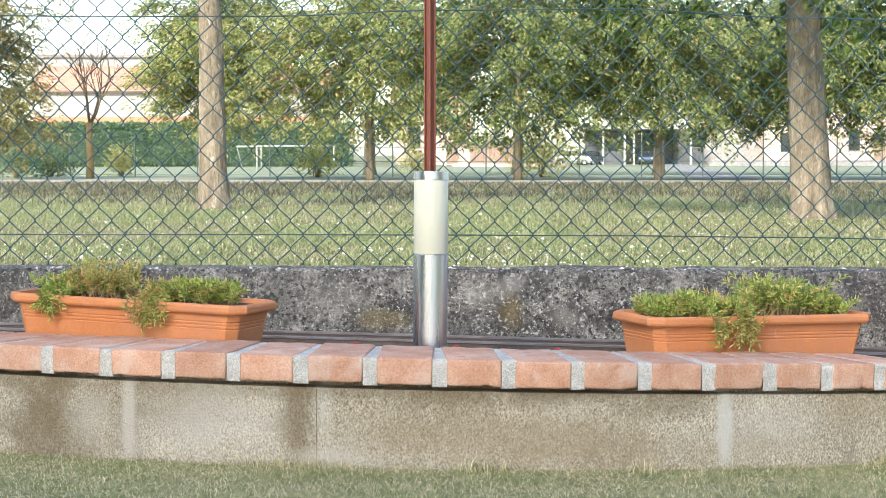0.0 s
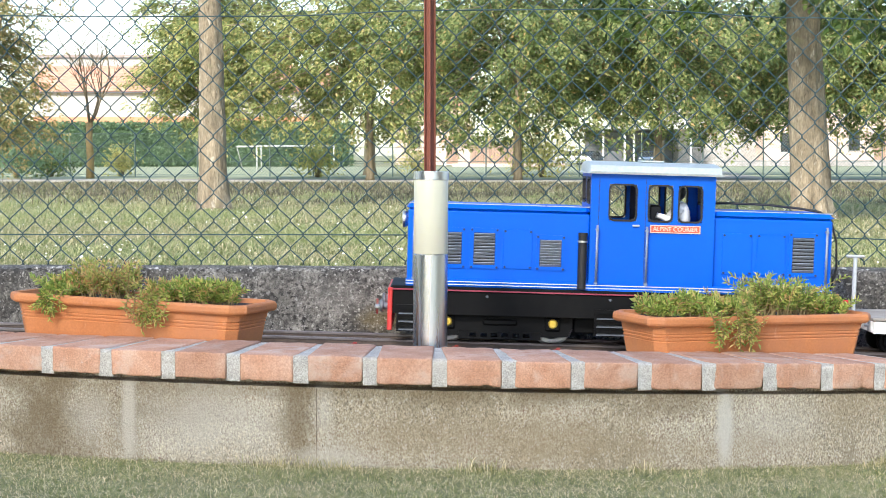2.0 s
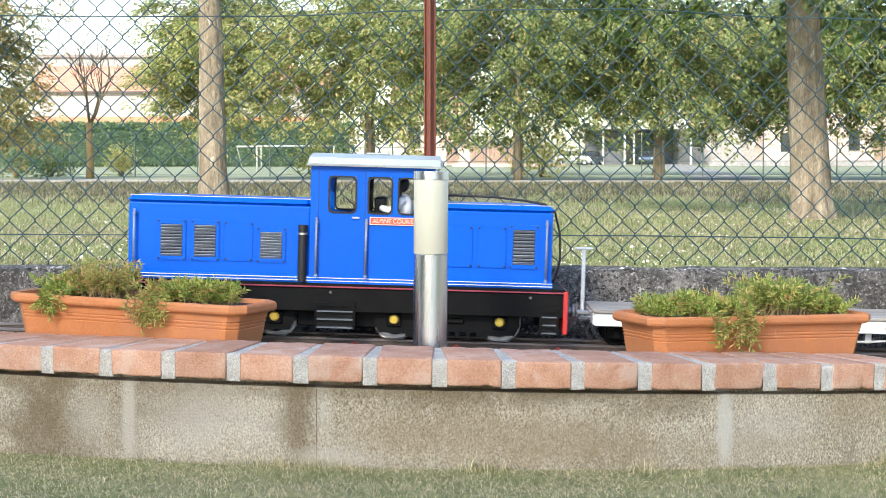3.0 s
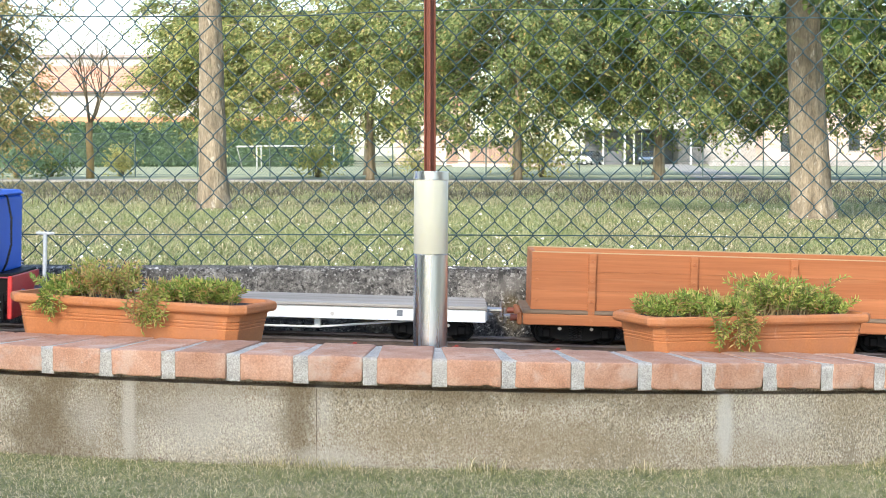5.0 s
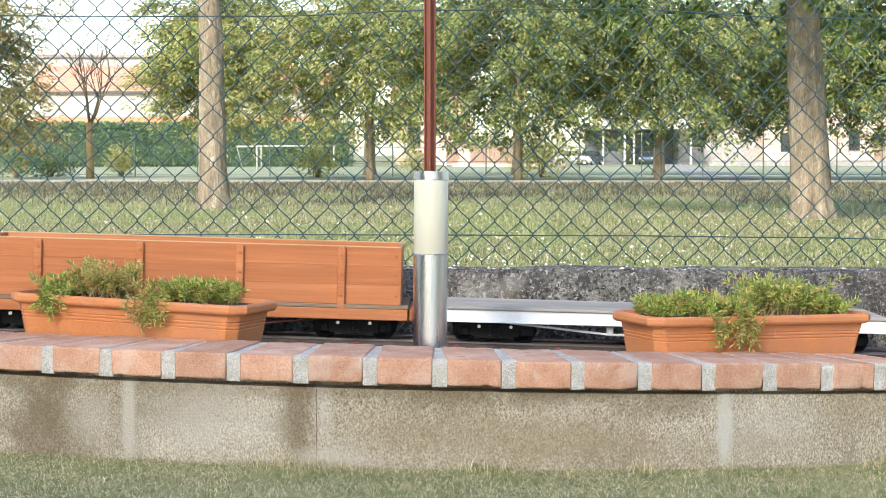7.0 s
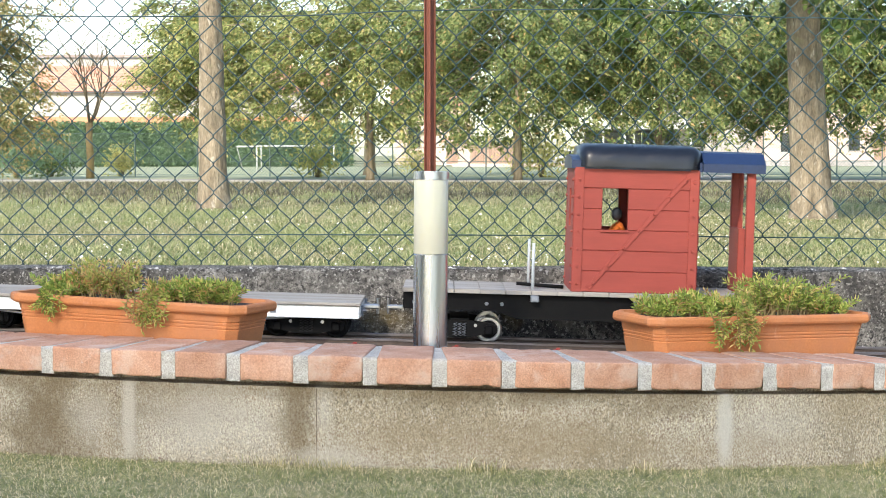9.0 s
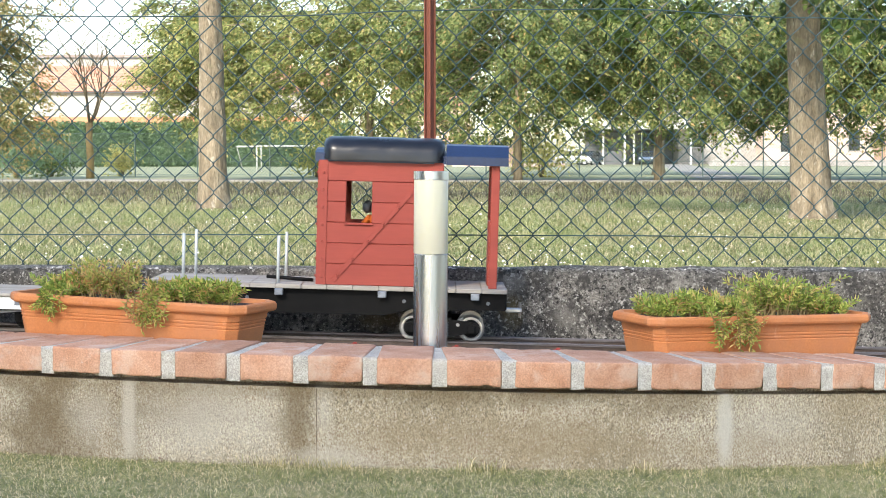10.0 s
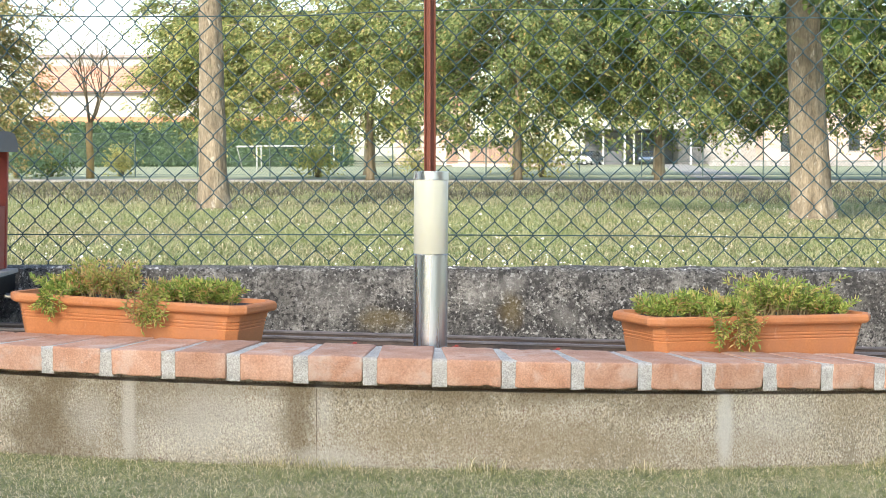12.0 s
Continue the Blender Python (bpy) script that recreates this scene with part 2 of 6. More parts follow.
M["bark"] = mat("furrowed_bark", [(0.32, (0.135, 0.108, 0.072)), (0.5, (0.21, 0.172, 0.118)), (0.68, (0.29, 0.245, 0.175))], 5, 0.95, 0, 1.0, 26, 0.8, (1.6, 1.6, 0.5), depth=0.03, con=0.2,
                over=[(13, 0.60, 0.68, (0.40, 0.36, 0.29), (1.2, 1.2, 0.5)), (20, 0.60, 0.68, (0.09, 0.068, 0.042), (2.2, 2.2, 0.45)), (3, 0.6, 0.75, (0.20, 0.19, 0.10), ONE)])
M["barkyoung"] = mat("yellow_bark", [(0.3, (0.24, 0.17, 0.07)), (0.7, (0.36, 0.27, 0.13))], 6, 0.9, 0, 0.4, 40, 0.3)


# ---- building helpers ----
def part(name, bm, material, parent=None, label="", smooth=False):
    me = bpy.data.meshes.new(name)
    bm.to_mesh(me)
    bm.free()
    me.materials.append(material)
    if smooth:
        me.shade_smooth()
    ob = new(name, me)
    if parent:
        ob.parent = parent
    if label:
        ob["label"] = label
    return ob


def mesh_part(name, verts, faces, material, parent=None, label="", smooth=False):
    me = bpy.data.meshes.new(name)
    me.from_pydata([tuple(map(float, v)) for v in verts], [], [tuple(map(int, f)) for f in faces])
    me.materials.append(material)
    if smooth:
        me.shade_smooth()
    ob = new(name, me)
    if parent:
        ob.parent = parent
    if label:
        ob["label"] = label
    return ob


def box(x0, x1, y0, y1, z0, z1, bev=0.0, bm=None, seg=1):
    bm = bm or bmesh.new()
    r = bmesh.ops.create_cube(bm, size=1, matrix=Matrix.Translation(((x0 + x1) / 2, (y0 + y1) / 2, (z0 + z1) / 2)) @ Matrix.Diagonal((x1 - x0, y1 - y0, z1 - z0, 1)))
    if bev:
        es = list({e for v in r["verts"] for e in v.link_edges})
        bmesh.ops.bevel(bm, geom=es, offset=bev, segments=seg, affect="EDGES", profile=0.5)
    return bm


def cyl(a, b, r, r2=None, n=16, bm=None, caps=True):
    bm = bm or bmesh.new()
    a, b = Vector(a), Vector(b)
    q = (b - a).to_track_quat("Z", "Y").to_matrix().to_4x4()
    bmesh.ops.create_cone(bm, cap_ends=caps, segments=n, radius1=r, radius2=r if r2 is None else r2, depth=(b - a).length,
                          matrix=Matrix.Translation((a + b) / 2) @ q)
    return bm


def lathe(profile, n=32, axis="Z", at=(0, 0, 0), bm=None):
    """profile: (radius, height) rows."""
    bm = bm or bmesh.new()
    rings = []
    for r, h in profile:
        ring = []
        for i in range(n):
            a = 2 * math.pi * i / n
            p = (r * math.cos(a), r * math.sin(a), h) if axis == "Z" else (r * math.cos(a), h, r * math.sin(a))
            ring.append(bm.verts.new((p[0] + at[0], p[1] + at[1], p[2] + at[2])))
        rings.append(ring)
    for k in range(len(rings) - 1):
        for i in range(n):
            bm.faces.new((rings[k][i], rings[k][(i + 1) % n], rings[k + 1][(i + 1) % n], rings[k + 1][i]))
    bm.faces.new(rings[0][::-1])
    bm.faces.new(rings[-1])
    bmesh.ops.recalc_face_normals(bm, faces=bm.faces[:])
    return bm


def tube_data(pts, r, n=6):
    """Vertices and faces of a round bar along pts; r: one radius or one for each point."""
    pts = [Vector(p) for p in pts]
    rs = r if isinstance(r, (list, tuple)) else [r] * len(pts)
    vs, fs = [], []
    up = Vector((0.13, 0.31, 0.94))
    for i, p in enumerate(pts):
        d = (pts[min(i + 1, len(pts) - 1)] - pts[max(i - 1, 0)]).normalized()
        s = d.cross(up)
        s = s.normalized() if s.length > 1e-4 else Vector((1, 0, 0))
        u = s.cross(d)
        for k in range(n):
            a = 2 * math.pi * k / n
            vs.append(p + rs[i] * (math.cos(a) * s + math.sin(a) * u))
    for i in range(len(pts) - 1):
        for k in range(n):
            a, b = i * n + k, i * n + (k + 1) % n
            fs.append((a, b, b + n, a + n))
    fs.append(tuple(range(n))[::-1])
    fs.append(tuple(range((len(pts) - 1) * n, len(pts) * n)))
    return vs, fs


def tube(name, pts, r, material, parent=None, n=6, label=""):
    return mesh_part(name, *tube_data(pts, r, n), material, parent, label, True)


def outline_plate(pts, y0, y1, bm=None):
    """A plate with the outline pts (x, z), between y0 and y1."""
    bm = bm or bmesh.new()
    a = [bm.verts.new((x, y0, z)) for x, z in pts]
    b = [bm.verts.new((x, y1, z)) for x, z in pts]
    bm.faces.new(a)
    bm.faces.new(b[::-1])
    for i in range(len(a)):
        j = (i + 1) % len(a)
        bm.faces.new((a[j], a[i], b[i], b[j]))
    bmesh.ops.recalc_face_normals(bm, faces=bm.faces[:])
    return bm


def rrect(x0, x1, z0, z1, r, n=4):
    out = []
    for cx, cz, a0 in ((x1 - r, z1 - r, 0), (x0 + r, z1 - r, 90), (x0 + r, z0 + r, 180), (x1 - r, z0 + r, 270)):
        for i in range(n + 1):
            a = radians(a0 + 90 * i / n)
            out.append((cx + r * math.cos(a), cz + r * math.sin(a)))
    return out


def frame_ring(x0, x1, z0, z1, r, w, y0, y1, n=4):
    """A rounded window surround of width w."""
    bm = bmesh.new()
    o, i = rrect(x0 - w, x1 + w, z0 - w, z1 + w, r + w, n), rrect(x0, x1, z0, z1, r, n)
    L = [[bm.verts.new((x, y, z)) for x, z in ring] for ring, y in ((o, y0), (i, y0), (i, y1), (o, y1))]
    k = len(o)
    for a in range(4):
        for j in range(k):
            bm.faces.new((L[a][j], L[a][(j + 1) % k], L[(a + 1) % 4][(j + 1) % k], L[(a + 1) % 4][j]))
    bmesh.ops.recalc_face_normals(bm, faces=bm.faces[:])
    return bm


def wall_with_holes(x0, x1, z0, z1, holes, y0, y1):
    """An upright panel between y0 and y1 with rectangular holes (x0, x1, z0, z1) cut through it."""
    xs = sorted({x0, x1, *[h[0] for h in holes], *[h[1] for h in holes]})
    zs = sorted({z0, z1, *[h[2] for h in holes], *[h[3] for h in holes]})
    bm = bmesh.new()
    vs = {}

    def v(i, y, k):
        key = (i, y, k)
        if key not in vs:
            vs[key] = bm.verts.new((xs[i], y, zs[k]))
        return vs[key]

    def solid(i, k):
        if not (0 <= i < len(xs) - 1 and 0 <= k < len(zs) - 1):
            return False
        cx, cz = (xs[i] + xs[i + 1]) / 2, (zs[k] + zs[k + 1]) / 2
        return not any(h[0] < cx < h[1] and h[2] < cz < h[3] for h in holes)

    for i in range(len(xs) - 1):
        for k in range(len(zs) - 1):
            if not solid(i, k):
                continue
            bm.faces.new((v(i, y0, k), v(i + 1, y0, k), v(i + 1, y0, k + 1), v(i, y0, k + 1)))
            bm.faces.new((v(i, y1, k), v(i, y1, k + 1), v(i + 1, y1, k + 1), v(i + 1, y1, k)))
            if not solid(i - 1, k):
                bm.faces.new((v(i, y0, k), v(i, y0, k + 1), v(i, y1, k + 1), v(i, y1, k)))
            if not solid(i + 1, k):
                bm.faces.new((v(i + 1, y0, k), v(i + 1, y1, k), v(i + 1, y1, k + 1), v(i + 1, y0, k + 1)))
            if not solid(i, k - 1):
                bm.faces.new((v(i, y0, k), v(i, y1, k), v(i + 1, y1, k), v(i + 1, y0, k)))
            if not solid(i, k + 1):
                bm.faces.new((v(i, y0, k + 1), v(i + 1, y0, k + 1), v(i + 1, y1, k + 1), v(i, y1, k + 1)))
    bmesh.ops.recalc_face_normals(bm, faces=bm.faces[:])
    return bm


def thing(name, at, label, category, group="", kind=""):
    e = new(name)
    e.empty_display_size = 0.1
    e.matrix_basis = at
    return tagged(e, label, category, group, kind)


def blades(rng, xy, z, length, width, lean, down=False):
    """Grass blades as bent strips of two faces: vertices and faces."""
    n = len(xy)
    a = rng.uniform(0, 2 * np.pi, n)
    L = length * rng.uniform(0.5, 1.25, n)
    w = width * rng.uniform(0.7, 1.3, n) / 2
    ln = lean * rng.uniform(0.1, 1.2, n) * L
    d = np.stack([np.cos(a), np.sin(a)], 1)
    s = np.stack([-np.sin(a + rng.uniform(-1, 1, n)), np.cos(a)], 1)
    base = np.column_stack([xy, z])
    V = np.zeros((n, 5, 3))
    for k, (h, o, ww) in enumerate(((0, 0, 1), (0, 0, -1), (0.6, 0.35, 0.8), (0.6, 0.35, -0.8), (1, 1, 0))):
        V[:, k, :2] = base[:, :2] + d * (ln * o)[:, None] + s * (w * ww)[:, None]
        V[:, k, 2] = base[:, 2] + L * h * (1 - 0.25 * lean * o)
    k = np.arange(n) * 5
    F = [(i, i + 1, i + 3, i + 2) for i in k] + [(i + 2, i + 3, i + 4) for i in k]
    return V.reshape(-1, 3), F


def leaves(rng, at, axis, length, width, fold=0.35, flat=0.0, face=(0, 0, 1.0)):
    """Leaves as two halves folded on the midrib; at: bases, axis: directions; flat: how far they hold their faces towards face."""
    n = len(at)
    ax = axis / np.linalg.norm(axis, axis=1)[:, None]
    r = rng.normal(size=(n, 3)) * (1 - flat) + np.array(face) * flat * 1.6
    side = np.cross(ax, r)
    side /= np.linalg.norm(side, axis=1)[:, None] + 1e-9
    nor = np.cross(side, ax)
    L = (length * rng.uniform(0.6, 1.25, n))[:, None]
    w = (width * rng.uniform(0.7, 1.2, n))[:, None] / 2
    V = np.zeros((n, 4, 3))
    V[:, 0] = at
    V[:, 1] = at + ax * L * 0.45 + side * w + nor * w * fold
    V[:, 2] = at + ax * L - nor * L * 0.12
    V[:, 3] = at + ax * L * 0.45 - side * w + nor * w * fold
    k = np.arange(n) * 4
    F = [(i, i + 1, i + 2) for i in k] + [(i, i + 2, i + 3) for i in k]
    return V.reshape(-1, 3), F


# ---- ground ----
GRADE = 0.0285                        # the line and the wall fall towards +x
MEADOW = -0.33


def lawn_z(x):
    return -0.008 - 0.016 * x - 0.018 * x * x


def coping_z(x):
    return 0.2355 - 0.0245 * x - 0.016 * x * x


def ground():
    xs = [-2500, -600, -150, -40, -12, -5, -2.5] + [-1.8 + 0.2 * i for i in range(19)] + [2.5, 5, 12, 40, 150, 600, 2500]
    ys = [-2500, -600, -100, -20, -5, 0, 2, 3, 3.4, 3.8, 4.2, 4.9, 5.0, 6, 8, 12, 18, 26, 40, 60, 100, 200, 400, 900, 4500]
    vs, fs = [], []
    for y in ys:
        for x in xs:
            c = max(-1.5, min(1.5, x))
            vs.append((x, y, lawn_z(c) if y < 4.3 else MEADOW))
    n = len(xs)
    for j in range(len(ys) - 1):
        for i in range(n - 1):
            a = j * n + i
            fs.append((a, a + 1, a + 1 + n, a + n))
    g = mesh_part("ground", vs, fs, M["ground"], smooth=True)
    tagged(g, "grassy ground with thin dry patches reaching the horizon", "ground", kind="structure")


ground()

# ---- front wall: a shallow arc of rendered masonry under a coping of bricks laid on edge to edge ----
CX, CY, RAD = -0.04, 6.0, 2.3
HALF = 0.56


def on_arc(a, r):
    """A point of the wall's plan; past the arc the wall runs on straight beside the line."""
    if abs(a) <= HALF:
        return CX + r * math.sin(a), CY - r * math.cos(a)
    s = math.copysign(1, a)
    x, y = CX + r * math.sin(s * HALF), CY - r * math.cos(s * HALF)
    return x + s * (abs(a) - HALF) * RAD, y


M["crack"] = mat("crack_dirt", [(0.3, (0.12, 0.095, 0.06)), (0.7, (0.22, 0.175, 0.115))], 20, 0.95)


def garden_wall():
    root = thing("garden_wall", pose(0, 0, 0), "low curved rendered wall with a coping of bricks", "wall", kind="structure")
    angs = [-1.6 + 3.2 * i / 160 for i in range(161)]
    vs, fs = [], []
    rz = [0, 0.25, 0.5, 0.75, 1]
    for a in angs:
        x, y = on_arc(a, RAD - 0.018)
        xb, yb = on_arc(a, RAD - 0.23)
        c = max(-1.3, min(1.3, x))
        top = coping_z(c) - 0.0625
        for k in rz:
            vs.append((x, y, -0.25 + (top - 0.009 + 0.25) * k))
        xr, yr = on_arc(a, RAD - 0.055)
        vs.append((xr, yr, top - 0.007))
        vs.append((xr, yr, top + 0.003))
        vs.append((xb, yb, top + 0.003))
        vs.append((xb, yb, -0.25))
    n = 9
    for i in range(len(angs) - 1):
        for k in range(n - 1):
            a = i * n + k
            fs.append((a, a + n, a + n + 1, a + 1))
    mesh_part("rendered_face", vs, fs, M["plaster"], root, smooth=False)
    for ang, w, nm, m, seed in ((-0.1035, 0.0012, "crack", M["crack"], 3),):
        sv, sf = [], []
        n = 26
        for i in range(n + 1):
            z = -0.06 + (coping_z(CX + RAD * math.sin(ang)) - 0.073 + 0.06) * i / n
            wob = noise.noise(Vector((seed * 5, 0, z * 12))) * 0.005
            wl = w * (0.7 + 0.9 * noise.noise(Vector((seed * 9, 3, z * 45))))
            for u in (-0.5, -0.25, 0.25, 0.5):
                a = ang + (wob + u * wl) / RAD
                x, y = on_arc(a, RAD - 0.018 + (0.0025 if abs(u) < 0.4 else 0.0003))
                sv.append((x, y, z))
        for i in range(n):
            for k in range(3):
                a = i * 4 + k
                sf.append((a, a + 1, a + 5, a + 4))
        mesh_part(nm, sv, sf, m, root, "thin dark crack", True)
    rng = random.Random(4)
    # bricks and mortar joints
    pitch = 0.1512 / RAD
    a0 = -0.3801
    mv, mf = [], []
    for k in range(-8, 22):
        ac = a0 + pitch * (k - 0.5)
        x, y = on_arc(ac, RAD)
        x2, y2 = on_arc(ac, RAD - 0.25)
        tx, ty = on_arc(ac + 0.01, RAD)
        yaw = math.atan2(ty - y, tx - x)
        c = max(-1.3, min(1.3, x))
        zt = coping_z(c)
        w, h = 0.120 + rng.uniform(-0.003, 0.003), 0.058
        inner = w
        bm = bmesh.new()
        pts = [(-w / 2, 0), (w / 2, 0), (inner / 2, 0.25), (-inner / 2, 0.25)]
        lo = [bm.verts.new((p, q, -h)) for p, q in pts]
        hi = [bm.verts.new((p, q, 0)) for p, q in pts]
        bm.faces.new(lo[::-1])
        bm.faces.new(hi)
        for i in range(4):
            j = (i + 1) % 4
            bm.faces.new((lo[i], lo[j], hi[j], hi[i]))
        bmesh.ops.bevel(bm, geom=bm.edges[:], offset=0.0045, segments=2, affect="EDGES", profile=0.6)
        long = [e for e in bm.edges if abs(e.verts[0].co.x - e.verts[1].co.x) > 0.06]
        bmesh.ops.subdivide_edges(bm, edges=long, cuts=7, use_grid_fill=True)
        for v in bm.verts:
            v.co += Vector((noise.noise(v.co * 40 + Vector((k, 0, 0))), noise.noise(v.co * 37 + Vector((0, k, 0))), noise.noise(v.co * 43 + Vector((0, 0, k))))) * 0.0020
            if v.co.y < 0.006:
                chip = max(0.0, noise.noise(Vector((v.co.x * 62 + k * 7, v.co.z * 30, 1.0))) - 0.12)
                v.co += Vector((0, chip * 0.010, -math.copysign(chip * 0.006, v.co.z + h / 2)))
        b = part("brick", bm, M["brick"], root, smooth=True)
        slope = math.atan2(coping_z(c + 0.02) - zt, 0.02) if abs(x) < 1.25 else 0
        b.matrix_basis = Matrix.Translation((x, y + rng.uniform(-0.002, 0.002), zt + rng.uniform(-0.0015, 0.0015))) @ Euler((0, -slope, yaw)).to_matrix().to_4x4()
        # the joint after this brick
        aj = a0 + pitch * k
        gx, gy = on_arc(aj, RAD)
        ux, uy = on_arc(aj + 0.01, RAD)
        yw = math.atan2(uy - gy, ux - gx)
        zj = coping_z(max(-1.3, min(1.3, gx)))
        m = Matrix.Translation((gx, gy, zj)) @ Matrix.Rotation(yw, 4, "Z")
        gw, gi = rng.uniform(0.030, 0.036), 0.016
        base = len(mv)
        rows, cols = 7, 5
        for r in range(rows + 5):
            for q in range(cols):
                u = (q / (cols - 1) - 0.5)
                if r < rows:
                    p = Vector((u * gw, 0.003, -0.061 + 0.060 * r / (rows - 1)))
                else:
                    p = Vector((u * (gw + (gi - gw) * (r - rows + 1) / 5), 0.003 + 0.246 * (r - rows + 1) / 5, -0.003))
                nz = noise.noise(p * 90 + Vector((k * 3, 0, 0)))
                p += Vector((0, -0.0025, 0.0008)) * nz if r < rows else Vector((0, 0, 0.0015)) * nz
                mv.append(m @ p)
        for r in range(rows + 4):
            for q in range(cols - 1):
                a = base + r * cols + q
                mf.append((a, a + 1, a + 1 + cols, a + cols))
    mesh_part("mortar", mv, mf, M["mortar"], root, "rough grey cement joints", True)


garden_wall()


# ---- concrete kerb and chain-link fence ----
def kerb():
    bm = bmesh.new()
    n = 130
    prof = [(0, -0.3), (0, 0.1), (0, 0.2), (0.0, 0.30), (0.002, 0.343), (0.012, 0.354), (0.05, 0.356), (0.15, 0.356), (0.19, 0.352), (0.2, 0.3), (0.2, -0.3)]
    rings = []
    for i in range(n + 1):
        x = -4.2 + 8.4 * i / n
        ring = []
        for dy, z in prof:
            d = 0.006 * noise.noise(Vector((x * 6, dy * 9, z * 7))) + 0.004 * noise.noise(Vector((x * 22, dy * 20, z * 25)))
            ring.append(bm.verts.new((x, 4.82 + dy + d, z - 0.001 - 0.002 * x + (d * 0.9 if z > 0.33 else 0))))
        rings.append(ring)
    for i in range(n):
        for k in range(len(prof) - 1):
            bm.faces.new((rings[i][k], rings[i + 1][k], rings[i + 1][k + 1], rings[i][k + 1]))
    bmesh.ops.recalc_face_normals(bm, faces=bm.faces[:])
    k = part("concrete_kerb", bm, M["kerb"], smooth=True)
    tagged(k, "weathered grey concrete wall blackened with lichen below the fence", "wall", kind="structure")


kerb()


def kerb_crumbs():
    """Crumbs of old mortar, grit and lichen along the edge of the kerb's top."""
    rng = random.Random(14)
    V, F = [], []
    for i in range(520):
        x, y = rng.uniform(-1.6, 1.6), 4.83 + abs(rng.gauss(0, 0.02))
        if noise.noise(Vector((x * 7, 2.0, 0))) < rng.uniform(-0.5, 0.2):
            continue
        r = rng.choice((0.0025, 0.003, 0.004, 0.006)) * rng.uniform(0.8, 1.4)
        b, ang = len(V), rng.uniform(0, 6.28)
        c, s = math.cos(ang), math.sin(ang)
        for px, py, pz in ((1.5, 0, 0), (0, 1, 0.1), (-1.4, 0.1, 0), (0.1, -1, -0.1), (0.1, 0.1, 0.7), (0, 0, -0.6)):
            q = 1 + rng.uniform(-0.35, 0.35)
            V.append((x + r * q * (px * c - py * s), y + r * q * (px * s + py * c), 0.354 - 0.002 * x + r * (0.3 + q * pz)))
        F += [tuple(b + k for k in f) for f in ((0, 1, 4), (1, 2, 4), (2, 3, 4), (3, 0, 4), (1, 0, 5), (2, 1, 5), (3, 2, 5), (0, 3, 5))]
    tagged(mesh_part("mortar_crumbs", V, F, M["gravel"]), "pale crumbs of mortar and grit on top of the concrete wall", "grit", kind="stuff")


kerb_crumbs()


def fence():
    root = thing("chain_link_fence", pose(0, 4.91, 0.364), "green plastic-coated chain-link fence on a concrete wall", "fence")
    W2, H2 = 0.0728 / 2, 0.0800 / 2
    rows = 38
    shape = []
    for ph in range(2):
        pts = []
        for r in range(rows):
            left = (r + ph) % 2 == 0
            x, z = (0.0 if left else W2), 0.006 + r * H2
            s = 0.0016 if left else -0.0016
            pts += [(x + (0.0022 if left else -0.0022), s, z - 0.0055), (x - s * 0.6, s * 2.2, z - 0.002), (x - s * 0.6, -s, z + 0.002), (x + (0.0022 if left else -0.0022), -s, z + 0.0055)]
        vs, fs = tube_data(pts, 0.0018, 5)
        me = bpy.data.meshes.new("mesh_wire")
        me.from_pydata([tuple(v) for v in vs], [], fs)
        me.materials.append(M["wire"])
        me.shade_smooth()
        shape.append(me)
    x0 = -2.51
    for i in range(130):
        ob = new("mesh_wire", shape[i % 2])
        ob.parent = root
        ob.location = (x0 + i * W2, 0, -0.0005 * i * W2)
    for zs in ((0.086, 0.085, 0.085, 0.084, 0.082, 0.077, 0.066), (0.71, 0.703, 0.704, 0.721, 0.724, 0.70, 0.685)):
        pts = []
        for i in range(61):
            t = 6 * i / 60
            j = min(int(t), 5)
            q = (t - j) * (t - j) * (3 - 2 * (t - j))
            pts.append((-1.5 + 3.0 * i / 60, -0.004, zs[j] + (zs[j + 1] - zs[j]) * q))
        tube("tension_wire", [(-3, -0.004, pts[0][2] + 0.01)] + pts + [(3, -0.004, pts[-1][2] - 0.01)], 0.0018, M["wire"], root, 6)
    post = thing("fence_post", pose(-0.037, 4.885, 0.361), "rust-brown steel fence post of T section", "post")
    for nm, b in (("flange", box(-0.0145, 0.0145, 0.006, 0.010, 0, 1.7, 0.001)), ("web", box(-0.0025, 0.0025, -0.016, 0.006, 0, 1.7, 0.001))):
        part(nm, b, M["rust"], post)
    for s in (-1, 1):
        part("lip", box(s * 0.0145 - 0.002, s * 0.0145 + 0.002, -0.002, 0.010, 0, 1.7, 0.001), M["rust"], post)


fence()


# ---- track ----
def grade_z(x):
    return -GRADE * x


